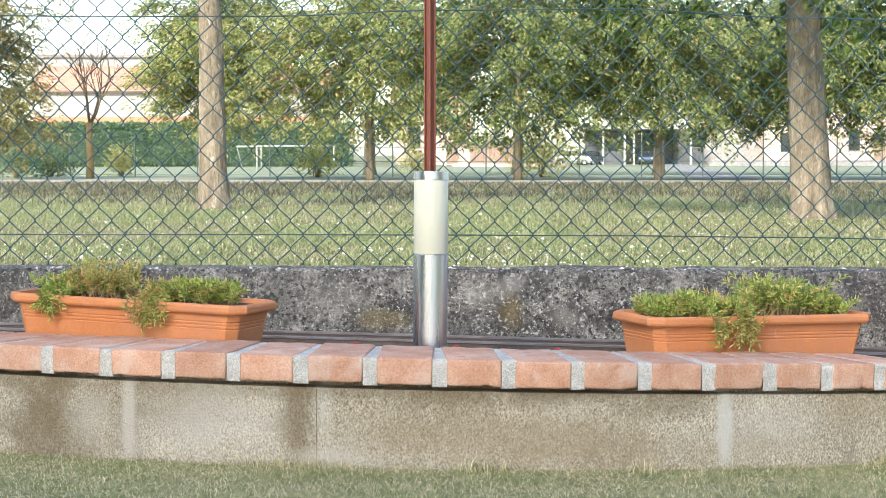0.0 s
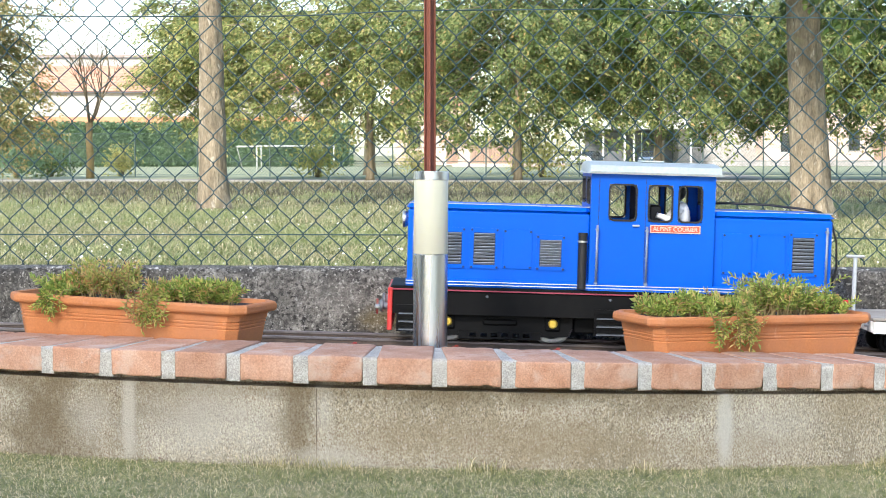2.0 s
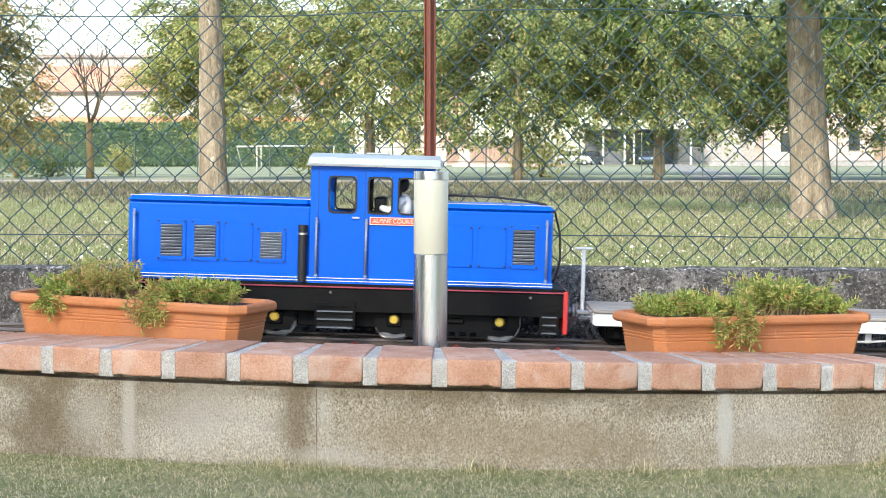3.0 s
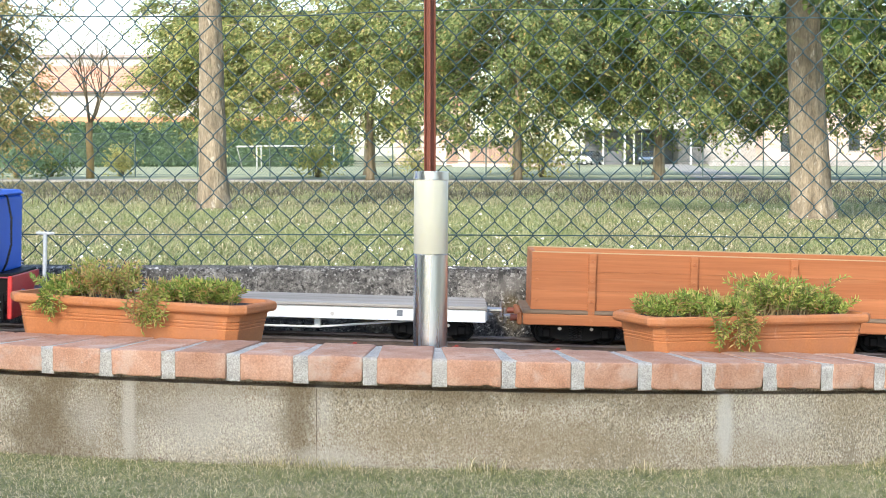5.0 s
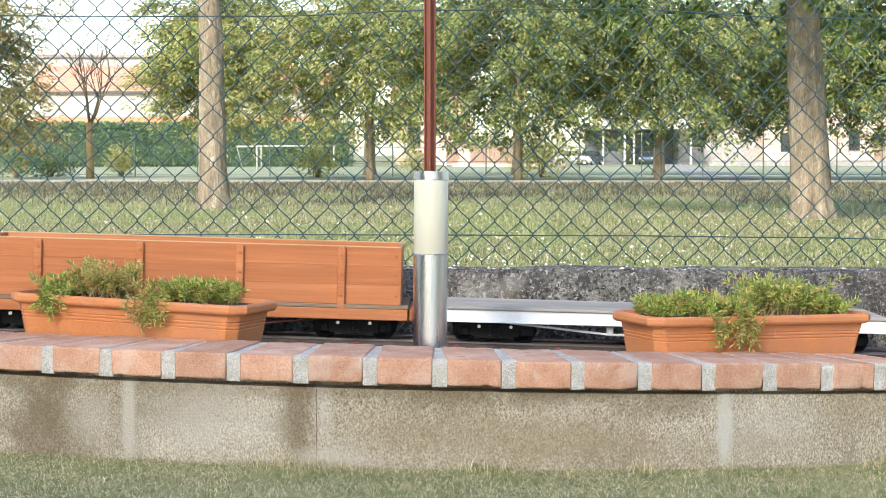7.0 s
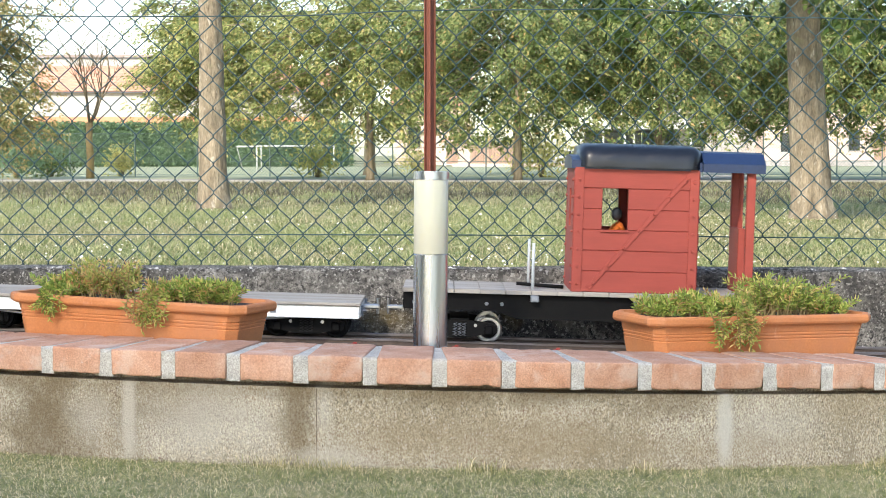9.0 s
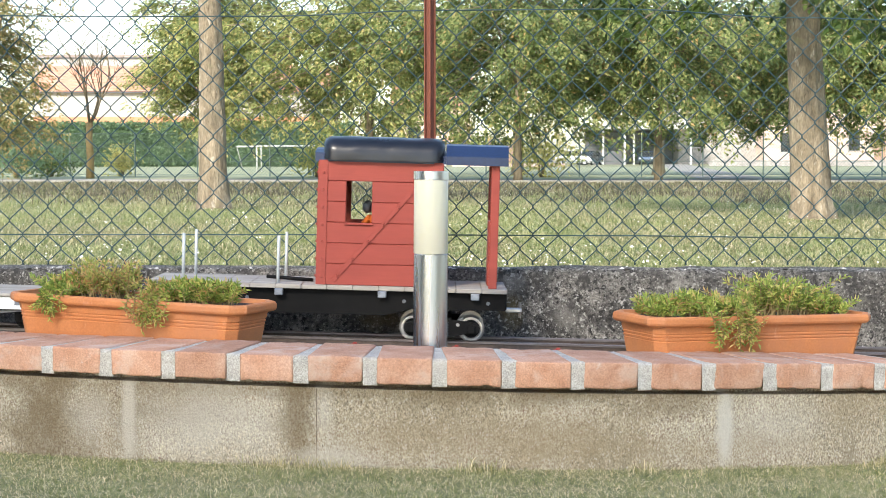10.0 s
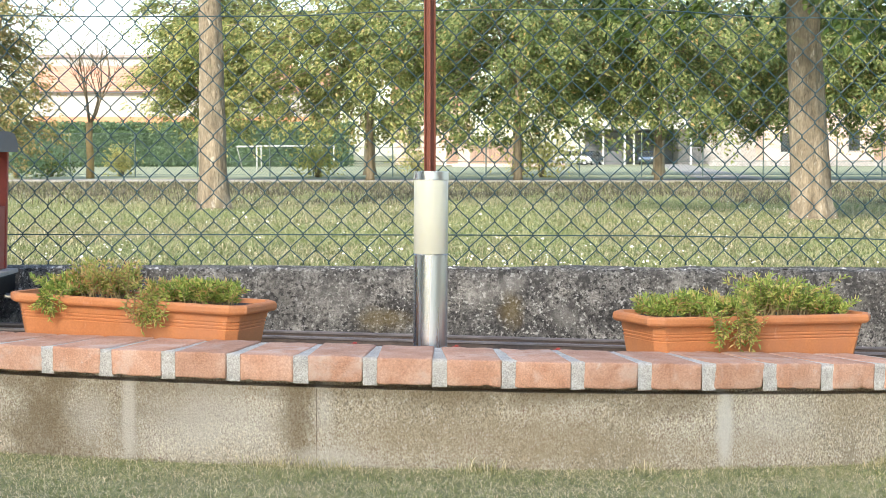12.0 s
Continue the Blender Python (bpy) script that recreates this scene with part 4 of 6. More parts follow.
def tree(x, y, h, r, bend, crown, leafmat, label, seed, llen=0.15, lwid=0.062, sprays=330, per=40, bark="trunkdark", zmax=4.2, low=None, group="park trees", size=1.0, gaps=True):
    """crown: centre height, rx, rz. bend: sideways lean of the trunk over its height."""
    rng = np.random.default_rng(seed)
    v = thing("tree", pose(x, y, MEADOW) @ Matrix.Scale(size, 4), label, "tree", group)
    cz, rx, rz = crown
    pts, rs = [], []
    old = bark == "bark"
    n, seg = (70, 56) if old else (26, 18)
    for i in range(n + 1):
        t = i / n
        z = h * t
        pts.append((bend * t + 0.06 * r * math.sin(5 * t + seed), 0.05 * r * math.sin(7 * t), z - 0.05))
        rs.append(r * (1 - 0.72 * t) * (1 + 0.45 * math.exp(-z / 0.14)) + 0.01)
    vs, fs = tube_data(pts, rs, seg)
    vs = [Vector(p) + Vector((noise.noise(Vector((p[0] * 14, p[1] * 14, p[2] * 2.2 + seed))), noise.noise(Vector((p[0] * 14 + 7, p[1] * 14, p[2] * 2.2))), 0)) * r * 0.11 for p in vs]
    if old:
        for i in range(n + 1):
            for k in range(seg):
                a = 2 * math.pi * k / seg
                ridge = noise.noise(Vector((math.cos(a) * 7 + seed, math.sin(a) * 7, i * 0.30))) + 0.6 * noise.noise(Vector((math.cos(a) * 15, math.sin(a) * 15 + seed, i * 0.8)))
                c = Vector(pts[i])
                vs[i * seg + k] = c + (vs[i * seg + k] - c) * (1 + 0.07 * ridge)
    trunk = mesh_part("trunk", vs, fs, M[bark], v, smooth=True)
    for k in range(9):
        a, t = k * 2.4 + seed, (0.48 if bark == "bark" else 0.30) + 0.05 * k
        b = Vector((bend * t, 0, h * t))
        e = Vector((math.cos(a) * rx * 0.8, math.sin(a) * rx * 0.8, cz + rz * rng.uniform(-0.5, 0.6)))
        if e.z < b.z:
            e.z = b.z + 0.3
        mid = b.lerp(e, 0.5) + Vector((0, 0, 0.25))
        tube("limb", [b, b.lerp(mid, 0.6), mid, mid.lerp(e, 0.6), e], [r * 0.34, r * 0.28, r * 0.2, r * 0.12, r * 0.05], M[bark], v, 7)
    V, F, tw = crown_mesh(rng, (bend * 0.6, 0, cz), rx, rx, rz, sprays, per, llen, lwid, zmax, low=low, gaps=gaps)
    tagged(mesh_part("crown", V, F, M[leafmat], v), kind="stuff")
    TV, TF = [], []
    for p, o, L in tw[::2]:
        e = p + o * L + np.array([0, 0, -0.35 * L])
        a, b = tube_data([p - o * 0.4, p + o * L * 0.5 + np.array([0, 0, -0.12 * L]), e], [0.014, 0.009, 0.004], 3)
        off = len(TV)
        TV += a
        TF += [tuple(q + off for q in f) for f in b]
    tagged(mesh_part("twig_tangle", TV, TF, M[bark], v), kind="stuff")
    return v


def far(brg, d):
    """Sideways place at the distance d on the bearing brg (steps of a third of a milliradian, 784 straight ahead)."""
    return (brg - 784) / 3050 * d


LBL = "leafy park tree with drooping green and yellowing leaves"
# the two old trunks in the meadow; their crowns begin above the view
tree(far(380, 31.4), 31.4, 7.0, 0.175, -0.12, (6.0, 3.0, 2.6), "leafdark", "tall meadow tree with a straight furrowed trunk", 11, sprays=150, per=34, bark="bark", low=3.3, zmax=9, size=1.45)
tree(far(1440, 26.3), 26.3, 7.0, 0.21, -0.45, (4.6, 3.3, 2.75), "leafdark", "stout meadow tree with furrowed bark and leaves coloured as shaded", 12, 0.125, 0.070, sprays=430, per=50, bark="bark", low=1.75, zmax=9, size=1.4, gaps=False)
# the row along the path
for i, (brg, d, rx, cz, rz, sd) in enumerate(((388, 37.5, 1.3, 4.1, 3.6, 21), (655, 36.2, 2.8, 3.9, 3.3, 22), (917, 34.6, 2.8, 3.8, 3.2, 23), (1165, 35.0, 2.8, 3.75, 3.15, 24), (1436, 36.6, 2.8, 3.8, 3.2, 25), (1640, 35.6, 2.6, 3.7, 3.15, 26))):
    d *= 1.85
    # trees on the left take the leaf colour with sunlight painted in
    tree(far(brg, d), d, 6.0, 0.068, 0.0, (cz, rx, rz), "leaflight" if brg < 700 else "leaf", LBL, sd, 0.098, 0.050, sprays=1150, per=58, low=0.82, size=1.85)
tree(far(-25, 70), 70, 6.0, 0.12, 0.1, (3.5, 1.25, 3.1), "leafdry", "park tree with brownish autumn leaves", 31, 0.095, 0.045, sprays=480, per=60, size=1.85)
for brg, d, sd in ((655, 45, 41), (917, 46, 42), (1166, 45, 43), (1437, 46, 44)):
    d *= 1.9
    tree(far(brg, d), d, 7.0, 0.14, 0.0, (4.7, 3.7, 3.6), "leaf", LBL, sd, 0.13, 0.07, sprays=260, per=60, zmax=5.5, low=1.1, size=1.9)


def bare_tree():
    x, y = far(160, 74.0), 74.0
    v = thing("bare_tree", pose(x, y, MEADOW) @ Matrix.Scale(1.85, 4), "thin leafless young tree with yellowish trunk", "tree")
    tube("trunk", [(0, 0, -0.05), (0.01, 0, 0.5), (-0.02, 0, 0.9), (0, 0, 1.3)], [0.10, 0.085, 0.08, 0.075], M["barkyoung"], v, 10)
    rng = random.Random(8)

    def grow(p, d, L, r, lvl, par):
        pts, q = [p], p
        for k in range(4):
            d = (d + Vector((rng.uniform(-0.2, 0.2), rng.uniform(-0.2, 0.2), 0.10))).normalized()
            q = q + d * L / 4
            pts.append(q)
        b = tube("limb" if lvl < 2 else "branch", pts, [r, r * 0.85, r * 0.7, r * 0.55, r * 0.4], M["trunkdark"], par, 5)
        if lvl < 3:
            for k in range(3 if lvl else 4):
                s = pts[2 + k % 3]
                nd = (d + Vector((rng.uniform(-0.9, 0.9), rng.uniform(-0.9, 0.9), rng.uniform(-0.1, 0.5)))).normalized()
                grow(s, nd, L * 0.62, r * 0.5, lvl + 1, par)
    for dx in (-0.28, 0.1, 0.55, 0.75):
        grow(Vector((0, 0, 1.25)), Vector((dx, rng.uniform(-0.4, 0.4), 1)).normalized(), 1.25, 0.035, 0, v)


bare_tree()


def shrub(brg, d, h, w, m, label, seed, n=700, z0=0.0):
    rng = np.random.default_rng(seed)
    d *= 1.85
    v = thing("shrub", pose(far(brg, d), d, MEADOW) @ Matrix.Scale(1.85, 4), label, "shrub")
    p = rng.normal(size=(n, 3)) * np.array([w * 0.36, w * 0.36, h * 0.25]) + np.array([0, 0, z0 + h * 0.52])
    p[:, 2] = np.clip(p[:, 2], z0 + 0.03, z0 + h * 1.1)
    V, F = leaves(rng, p, rng.normal(size=(n, 3)) + np.array([0, 0, -0.3]), 0.11, 0.05, 0.35, 0.5, (0.0, -0.7, 0.7))
    tagged(mesh_part("foliage", V, F, M[m], v), kind="stuff")
    for k in range(5):
        a = k * 1.26
        tube("stem", [(0.03 * math.cos(a), 0.03 * math.sin(a), -0.03), (0.08 * math.cos(a), 0.08 * math.sin(a), z0 + h * 0.3), (w * 0.25 * math.cos(a), w * 0.25 * math.sin(a), z0 + h * 0.7)], [0.025, 0.018, 0.008], M["trunkdark"], v, 6)


M["leafyellow"] = leafy("yellow_shrub_leaves", [(0.0, (0.34, 0.36, 0.10)), (0.5, (0.50, 0.50, 0.15)), (1.0, (0.62, 0.52, 0.20))], 0.45)
shrub(215, 44, 0.78, 0.50, "leafyellow", "small yellowing shrub on the far lawn", 51)
shrub(562, 42, 0.85, 0.8, "leafyellow", "small yellow-green shrub beside the path", 52, 700)
shrub(735, 46, 0.75, 0.8, "leafyellow", "pale yellow flowering shrub", 53, 500)
shrub(958, 42, 1.25, 1.15, "leafyellow", "yellow-green bush beside the tree row", 54, 1300)
shrub(30, 41, 0.8, 1.3, "hedge", "dark low bush under the trees", 55, 900)
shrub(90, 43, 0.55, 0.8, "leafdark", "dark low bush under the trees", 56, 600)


def slab(name, x0, x1, y0, y1, z0, z1, m, label, cat):
    tagged(part(name, box(x0, x1, y0, y1, z0, z1), m), label, cat, kind="structure")


def far_side():
    # lawn beyond the path, the path and its edging
    slab("far_lawn", -110, 110, 71.5, 150.0, MEADOW - 0.1, MEADOW + 0.012, M["farlawn"], "short green lawn beyond the path", "lawn")
    slab("path", -110, 110, 62.2, 71.5, MEADOW - 0.1, MEADOW + 0.02, M["path"], "pale gravel path along the meadow", "path")
    ed = thing("path_edging", pose(0, 62.0, MEADOW), "pale concrete edging of the path", "edging", kind="structure")
    me = None
    for i in range(-21, 22):
        if me is None:
            b = box(-0.495, 0.495, -0.06, 0.06, -0.05, 0.10, 0.01)
            o = part("edging_block", b, M["path"], ed)
            me = o.data
        else:
            o = new("edging_block", me)
            o.parent = ed
        o.location = (i * 1.0, 0, 0)
    d = thing("driveway", pose(0, 0, MEADOW + 0.025), "pale curved driveway across the lawn", "driveway", kind="structure")
    pts = [(24.6, 185), (21.8, 160), (19.0, 135), (16.0, 108), (13.6, 86), (12.2, 72)]
    vs = []
    for x, y in pts:
        vs += [(x - 1.5, y, 0), (x + 1.5, y, 0)]
    mesh_part("drive_surface", vs, [(2 * i, 2 * i + 1, 2 * i + 3, 2 * i + 2) for i in range(len(pts) - 1)], M["path"], d)
    # wire fence with green posts
    fn = thing("field_fence", pose(0, 79.5, MEADOW) @ Matrix.Scale(1.85, 4), "light green wire fence across the lawn", "fence")
    for brg in (5, 125, 240, 350, 478, 555, 695, 860, 1025, 1135, 1243, 1350, 1480, 1560):
        x = (brg - 784) / 3050 * 43
        part("fence_post", cyl((x, 0, -0.05), (x, 0, 1.12), 0.017, n=8), M["greenpost"], fn)
    for z in (0.06, 0.4, 0.75, 1.08):
        tube("fence_wire", [(-12, 0, z), (0, 0.01, z - 0.01), (12, 0, z)], 0.007, M["greenpost"], fn, 4)
    for s in (-1, 1):
        vs, fs = [], []
        for k in range(330):
            x = -12.5 + k * 0.075
            a, b = tube_data([(x, 0, 0.06), (x + s * 1.02, 0, 1.08)], 0.0028, 3)
            o = len(vs)
            vs += a
            fs += [tuple(q + o for q in f) for f in b]
        tagged(mesh_part("fence_mesh", vs, fs, M["greenpost"], fn), kind="stuff")
    # hedge
    rng = np.random.default_rng(61)
    hg = thing("clipped_hedge", pose(far(270, 152), 152, MEADOW) @ Matrix.Scale(2.55, 4), "long dark green clipped hedge", "hedge")
    part("hedge_core", box(-9, 6.8, -0.35, 0.4, 0, 1.35, 0.1), M["hedge"], hg)
    n = 26000
    p = np.column_stack([rng.uniform(-9.2, 7.0, n), rng.uniform(-0.55, -0.30, n), rng.uniform(0, 1.5, n)])
    k = rng.random(n) < 0.2
    p[k, 1] = rng.uniform(-0.5, 0.5, k.sum())
    p[k, 2] = rng.uniform(1.33, 1.52, k.sum())
    V, F = leaves(rng, p, rng.normal(size=(n, 3)) + np.array([0, -0.8, 0.2]), 0.12, 0.07)
    tagged(mesh_part("foliage", V, F, M["hedge"], hg), kind="stuff")
    # goal
    g = thing("football_goal", pose(far(455, 105), 105, MEADOW) @ Matrix.Scale(1.6, 4), "white tubular football goal on the lawn", "goal")
    tube("post", [(0, 0, 0), (0, 0, 0.5), (0, 0, 0.98)], 0.035, M["goalwhite"], g, 8)
    tube("post", [(0.18, 0.0, 0), (0.16, 0, 0.5), (0.16, 0, 0.98)], 0.022, M["goalwhite"], g, 8)
    tube("post", [(2.9, 0.6, 0), (2.9, 0.6, 0.5), (2.9, 0.6, 0.98)], 0.035, M["goalwhite"], g, 8)
    tube("crossbar", [(-0.75, -0.1, 0.95), (0.4, 0.1, 0.97), (2.9, 0.6, 0.98)], 0.035, M["goalwhite"], g, 8)
    tube("back_stay", [(-0.75, -0.1, 0.95), (-0.7, 0.5, 0.5), (-0.65, 1.0, 0)], 0.02, M["goalwhite"], g, 6)


far_side()


def house(name, x0, x1, y, wall_h, depth, walls, eave, rise, roofmat, label, openings=(), band=None, z=MEADOW):
    v = thing(name, pose(0, y, z), label, "house")
    holes = [(a, b, c, d) for a, b, c, d, _ in openings]
    w = part("wall", wall_with_holes(x0, x1, 0, wall_h, holes, 0, 0.3), walls, v)
    part("rear_wall", box(x0, x1, depth - 0.3, depth, 0, wall_h), walls, v)
    for x in (x0, x1 - 0.3):
        part("side_wall", box(x, x + 0.3, 0.3, depth - 0.3, 0, wall_h), walls, v)
    for a, b, c, d, kind in openings:
        wn_ = part("window" if kind == "w" else "door", box(a + 0.03, b - 0.03, 0.12, 0.16, c + 0.03, d - 0.03), M["glassdark"] if kind == "w" else M["planks"], v)
        part("frame", wall_with_holes(a, b, c, d, [(a + 0.06, b - 0.06, c + 0.06, d - 0.06)], 0.08, 0.18), M["goalwhite"], wn_)
        if kind == "w":
            part("sill", box(a - 0.08, b + 0.08, -0.06, 0.06, c - 0.07, c - 0.002), M["stone"], wn_)
    if band:
        part("painted_plinth", box(x0 - 0.004, x1 + 0.004, -0.02, -0.003, 0, band[0]), band[1], v)
    # sloping roof with tile courses
    n = 9
    bm = bmesh.new()
    prev = None
    for i in range(n + 1):
        t = i / n
        yy, zz = -eave + (depth / 2 + eave) * t, wall_h + 0.02 + rise * t
        for lift in ((0.0, 0.05) if i < n else (0.0,)):
            cur = [bm.verts.new((x0 - eave, yy, zz + lift)), bm.verts.new((x1 + eave, yy, zz + lift))]
            if prev:
                bm.faces.new((prev[0], prev[1], cur[1], cur[0]))
            prev = cur
    for yy, zz in ((depth + eave, wall_h + 0.02), (depth + eave, wall_h - 0.1), (-eave, wall_h - 0.1)):
        cur = [bm.verts.new((x0 - eave, yy, zz)), bm.verts.new((x1 + eave, yy, zz))]
        bm.faces.new((prev[0], prev[1], cur[1], cur[0]))
        prev = cur
    bmesh.ops.recalc_face_normals(bm, faces=bm.faces[:])
    rf = part("roof", bm, roofmat, v)
    part("gutter", box(x0 - eave, x1 + eave, -eave - 0.12, -eave + 0.02, wall_h - 0.16, wall_h - 0.02, 0.03), M["darkshade"], rf)
    return v


def far_houses():
    L = lambda brg, d=195.0: far(brg, d)
    Z = lambda elev, d=195.0: 0.675 - (elev - 275) / 3050 * d - MEADOW
    house("farmhouse", L(60), L(590), 195, Z(163), 14, M["whitewall"], 0.4, Z(112) - Z(163), M["tileroof"], "long white farmhouse with terracotta tiled roof", [(L(490), L(515), Z(205), Z(178), "w")], (Z(207), M["orangewall"]))
    house("barn", L(60, 240), L(262, 240), 240, Z(103, 240), 12, M["whitewall"], 0.1, 0.7, M["oldroof"], "grey-roofed barn rising behind the farmhouse")
    # porch corner, board fence
    house("pink_house", L(700, 180), L(832, 180), 180, Z(188, 180), 12, M["pinkwall"], 0.5, 3.2, M["tileroof"], "pink rendered house with tiled roof", [(L(786, 180), L(812, 180), 0.02, Z(252, 180), "d"), (L(720, 180), L(745, 180), Z(262, 180), Z(225, 180), "w")])
    p = thing("porch", pose(L(806, 165), 165, MEADOW) @ Matrix.Scale(2.5, 4), "small tiled porch roof on a pale pillar", "porch")
    part("pillar", box(0.10, 0.45, 0, 0.35, 0, 1.10), M["pinkwall"], p)
    bm = bmesh.new()
    outline_plate([(-0.6, 0.98), (0.45, 1.30), (0.6, 1.24), (0.6, 1.16), (-0.6, 0.90)], -0.3, 2.0, bm)
    part("porch_roof", bm, M["tileroof"], p)
    part("post", box(-0.45, -0.35, 0, 0.1, 0, 0.94), M["goalwhite"], p)
    f = thing("board_fence", pose(L(832, 160), 160, MEADOW) @ Matrix.Scale(2.55, 4), "brown upright board fence", "fence")
    me = None
    for i in range(17):
        if me is None:
            o = part("board", box(0, 0.092, 0, 0.025, 0.05, 0.74, 0.004), M["planks"], f)
            me = o.data
        else:
            o = new("board", me)
            o.parent = f
        o.location = (i * 0.099, 0, 0.012 * math.sin(i * 2.3))
    part("fence_rail", box(0, 1.68, 0.025, 0.06, 0.5, 0.57), M["planks"], f)
    for x in (0.72, 1.66):
        part("fence_post", box(x - 0.06, x + 0.06, 0.03, 0.12, 0, 1.02), M["planks"], f)
    hd = thing("trellis_hedge", pose(L(834, 163), 163, MEADOW), "dark green climbers on a trellis behind the boards", "hedge")
    rg = np.random.default_rng(66)
    p = np.column_stack([rg.uniform(0, 4.1, 2600), rg.uniform(-0.25, 0.3, 2600), rg.uniform(0, 2.75, 2600)])
    V, F = leaves(rg, p, rg.normal(size=(2600, 3)), 0.24, 0.15)
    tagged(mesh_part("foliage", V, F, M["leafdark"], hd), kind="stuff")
    for x in (0.05, 1.4, 2.7, 4.05):
        part("trellis_post", box(x - 0.04, x + 0.04, 0.0, 0.08, -0.05, 2.7, 0.01), M["planks"], hd)
    slab("low_garden_wall", L(800, 150), L(1000, 150), 150, 150.3, MEADOW - 0.1, MEADOW + 0.28, M["pinkwall"], "low pinkish brick wall along the lawn", "wall")
    # carport
    c = thing("carport", pose(L(1120, 185), 185, MEADOW) @ Matrix.Scale(2.0, 4), "open carport with white posts and dark interior", "carport")
    part("back_wall", box(-2.2, 3.2, 4.6, 4.8, 0, 1.9), M["darkshade"], c)
    part("roof", box(-2.4, 3.4, -0.3, 4.9, 1.9, 2.1, 0.03), M["goalwhite"], c)
    for x in (-1.6, -0.45, 0.05, 1.53, 3.1):
        part("post", box(x - 0.05, x + 0.05, 0, 0.1, 0, 1.9), M["goalwhite"], c)
    part("low_wall", box(-2.2, -0.5, 0.12, 0.24, 0, 0.72), M["darkshade"], c)
    house("white_house", L(1200, 190), L(1345, 190), 190, Z(120, 190), 12, M["whitewall"], 0.5, 3, M["tileroof"], "white rendered house with a stone plinth", [(L(1222, 190), L(1246, 190), Z(262, 190), Z(225, 190), "w"), (L(1290, 190), L(1312, 190), Z(215, 190), Z(180, 190), "w")], (Z(263, 190), M["stone"]))
    house("row_house", L(1352, 185), L(1700, 185), 185, Z(140, 185), 12, M["pinkwall"], 0.5, 3, M["tileroof"], "pinkish rendered house with tiled roof", [(L(1380, 185), L(1402, 185), Z(270, 185), Z(235, 185), "w"), (L(1500, 185), L(1522, 185), Z(268, 185), Z(232, 185), "w"), (L(1545, 185), L(1568, 185), 0.02, Z(245, 185), "d")], (Z(285, 185), M["whitewall"]))
    slab("garden_kerb", L(1255, 160), L(1700, 160), 160, 160.4, MEADOW - 0.1, MEADOW + 0.55, M["stone"], "low stone garden wall before the houses", "wall")


far_houses()


def car(brg, d, m, label, yaw, s=1.0):
    v = thing("parked_car", pose(far(brg, d), d, MEADOW, 0, 0, yaw), label, "car", "parked cars")
    prof = [(-2.0, 0.35), (-2.05, 0.62), (-1.9, 0.82), (-1.1, 0.92), (1.75, 0.95), (2.0, 0.85), (2.05, 0.45), (1.95, 0.28), (-1.9, 0.28)]
    part("body", box_loft(prof, 0.82), m, v)
    top = [(-1.15, 0.92), (-0.45, 1.38), (-0.1, 1.44), (0.95, 1.42), (1.35, 1.30), (1.75, 0.95)]
    part("cabin", box_loft(top, 0.66), M["glassdark"], v)
    part("roof", box(-0.42, 1.15, -0.62, 0.62, 1.40, 1.46, 0.025), m, v)
    for x in (-1.1, -0.02, 1.0):
        for s_ in (-1, 1):
            part("pillar", box(x - 0.04, x + 0.04, s_ * 0.665 - 0.01, s_ * 0.665 + 0.01, 0.92, 1.41 if x > -1 else 1.0), m, v)
    for x in (-1.25, 1.25):
        for s_ in (-1, 1):
            w = part("wheel", turned_y(x, s_ * 0.74), M["tyre"], v)
            part("rim", cyl((x, s_ * 0.83, 0.31), (x, s_ * 0.845, 0.31), 0.19, n=14), M["goalwhite"], w)
    for s_ in (-1, 1):
        part("headlight", box(-2.06, -1.93, s_ * 0.6 - 0.14, s_ * 0.6 + 0.14, 0.62, 0.74, 0.02), M["goalwhite"], v)
    part("bumper", box(-2.09, -1.98, -0.7, 0.7, 0.32, 0.52, 0.03), M["cardark"], v)


def box_loft(prof, half):
    bm = outline_plate(prof, -half, half)
    bmesh.ops.bevel(bm, geom=bm.edges[:], offset=0.05, segments=2, affect="EDGES", profile=0.5)
    return bm


def turned_y(x, y):
    return cyl((x, y - 0.09, 0.31), (x, y + 0.09, 0.31), 0.31, n=18)


car(1008, 172, M["carwhite"], "white car parked beside the lawn", 14)
car(1043, 178, M["cardark"], "dark car parked behind a white one", 65)
car(1146, 186, M["carblue"], "blue-grey car parked in the carport", 78)

# an unseen tree added behind the viewer so that its shade lies over the line
tree(-4.3, -4.6, 6.6, 0.2, 0.0, (7.2, 3.3, 3.0), "leaf", "leafy unseen tree added to shade the line", 71, 0.15, 0.057, sprays=196, per=60, bark="bark", zmax=20, low=4.2, group="garden trees", gaps=False)


# unseen plain walls added beside and behind the viewer to darken the bollard's reflections
for nm, x in (("garden_side_wall", -6.4), ("garden_side_wall", 6.2)):
    tagged(part(nm, box(x, x + 0.25, -3.6, 3.0, -0.2, 4.0), M["addedwall"]), "plain dull rendered wall added unseen to darken the bollard's reflections", "wall", kind="structure")


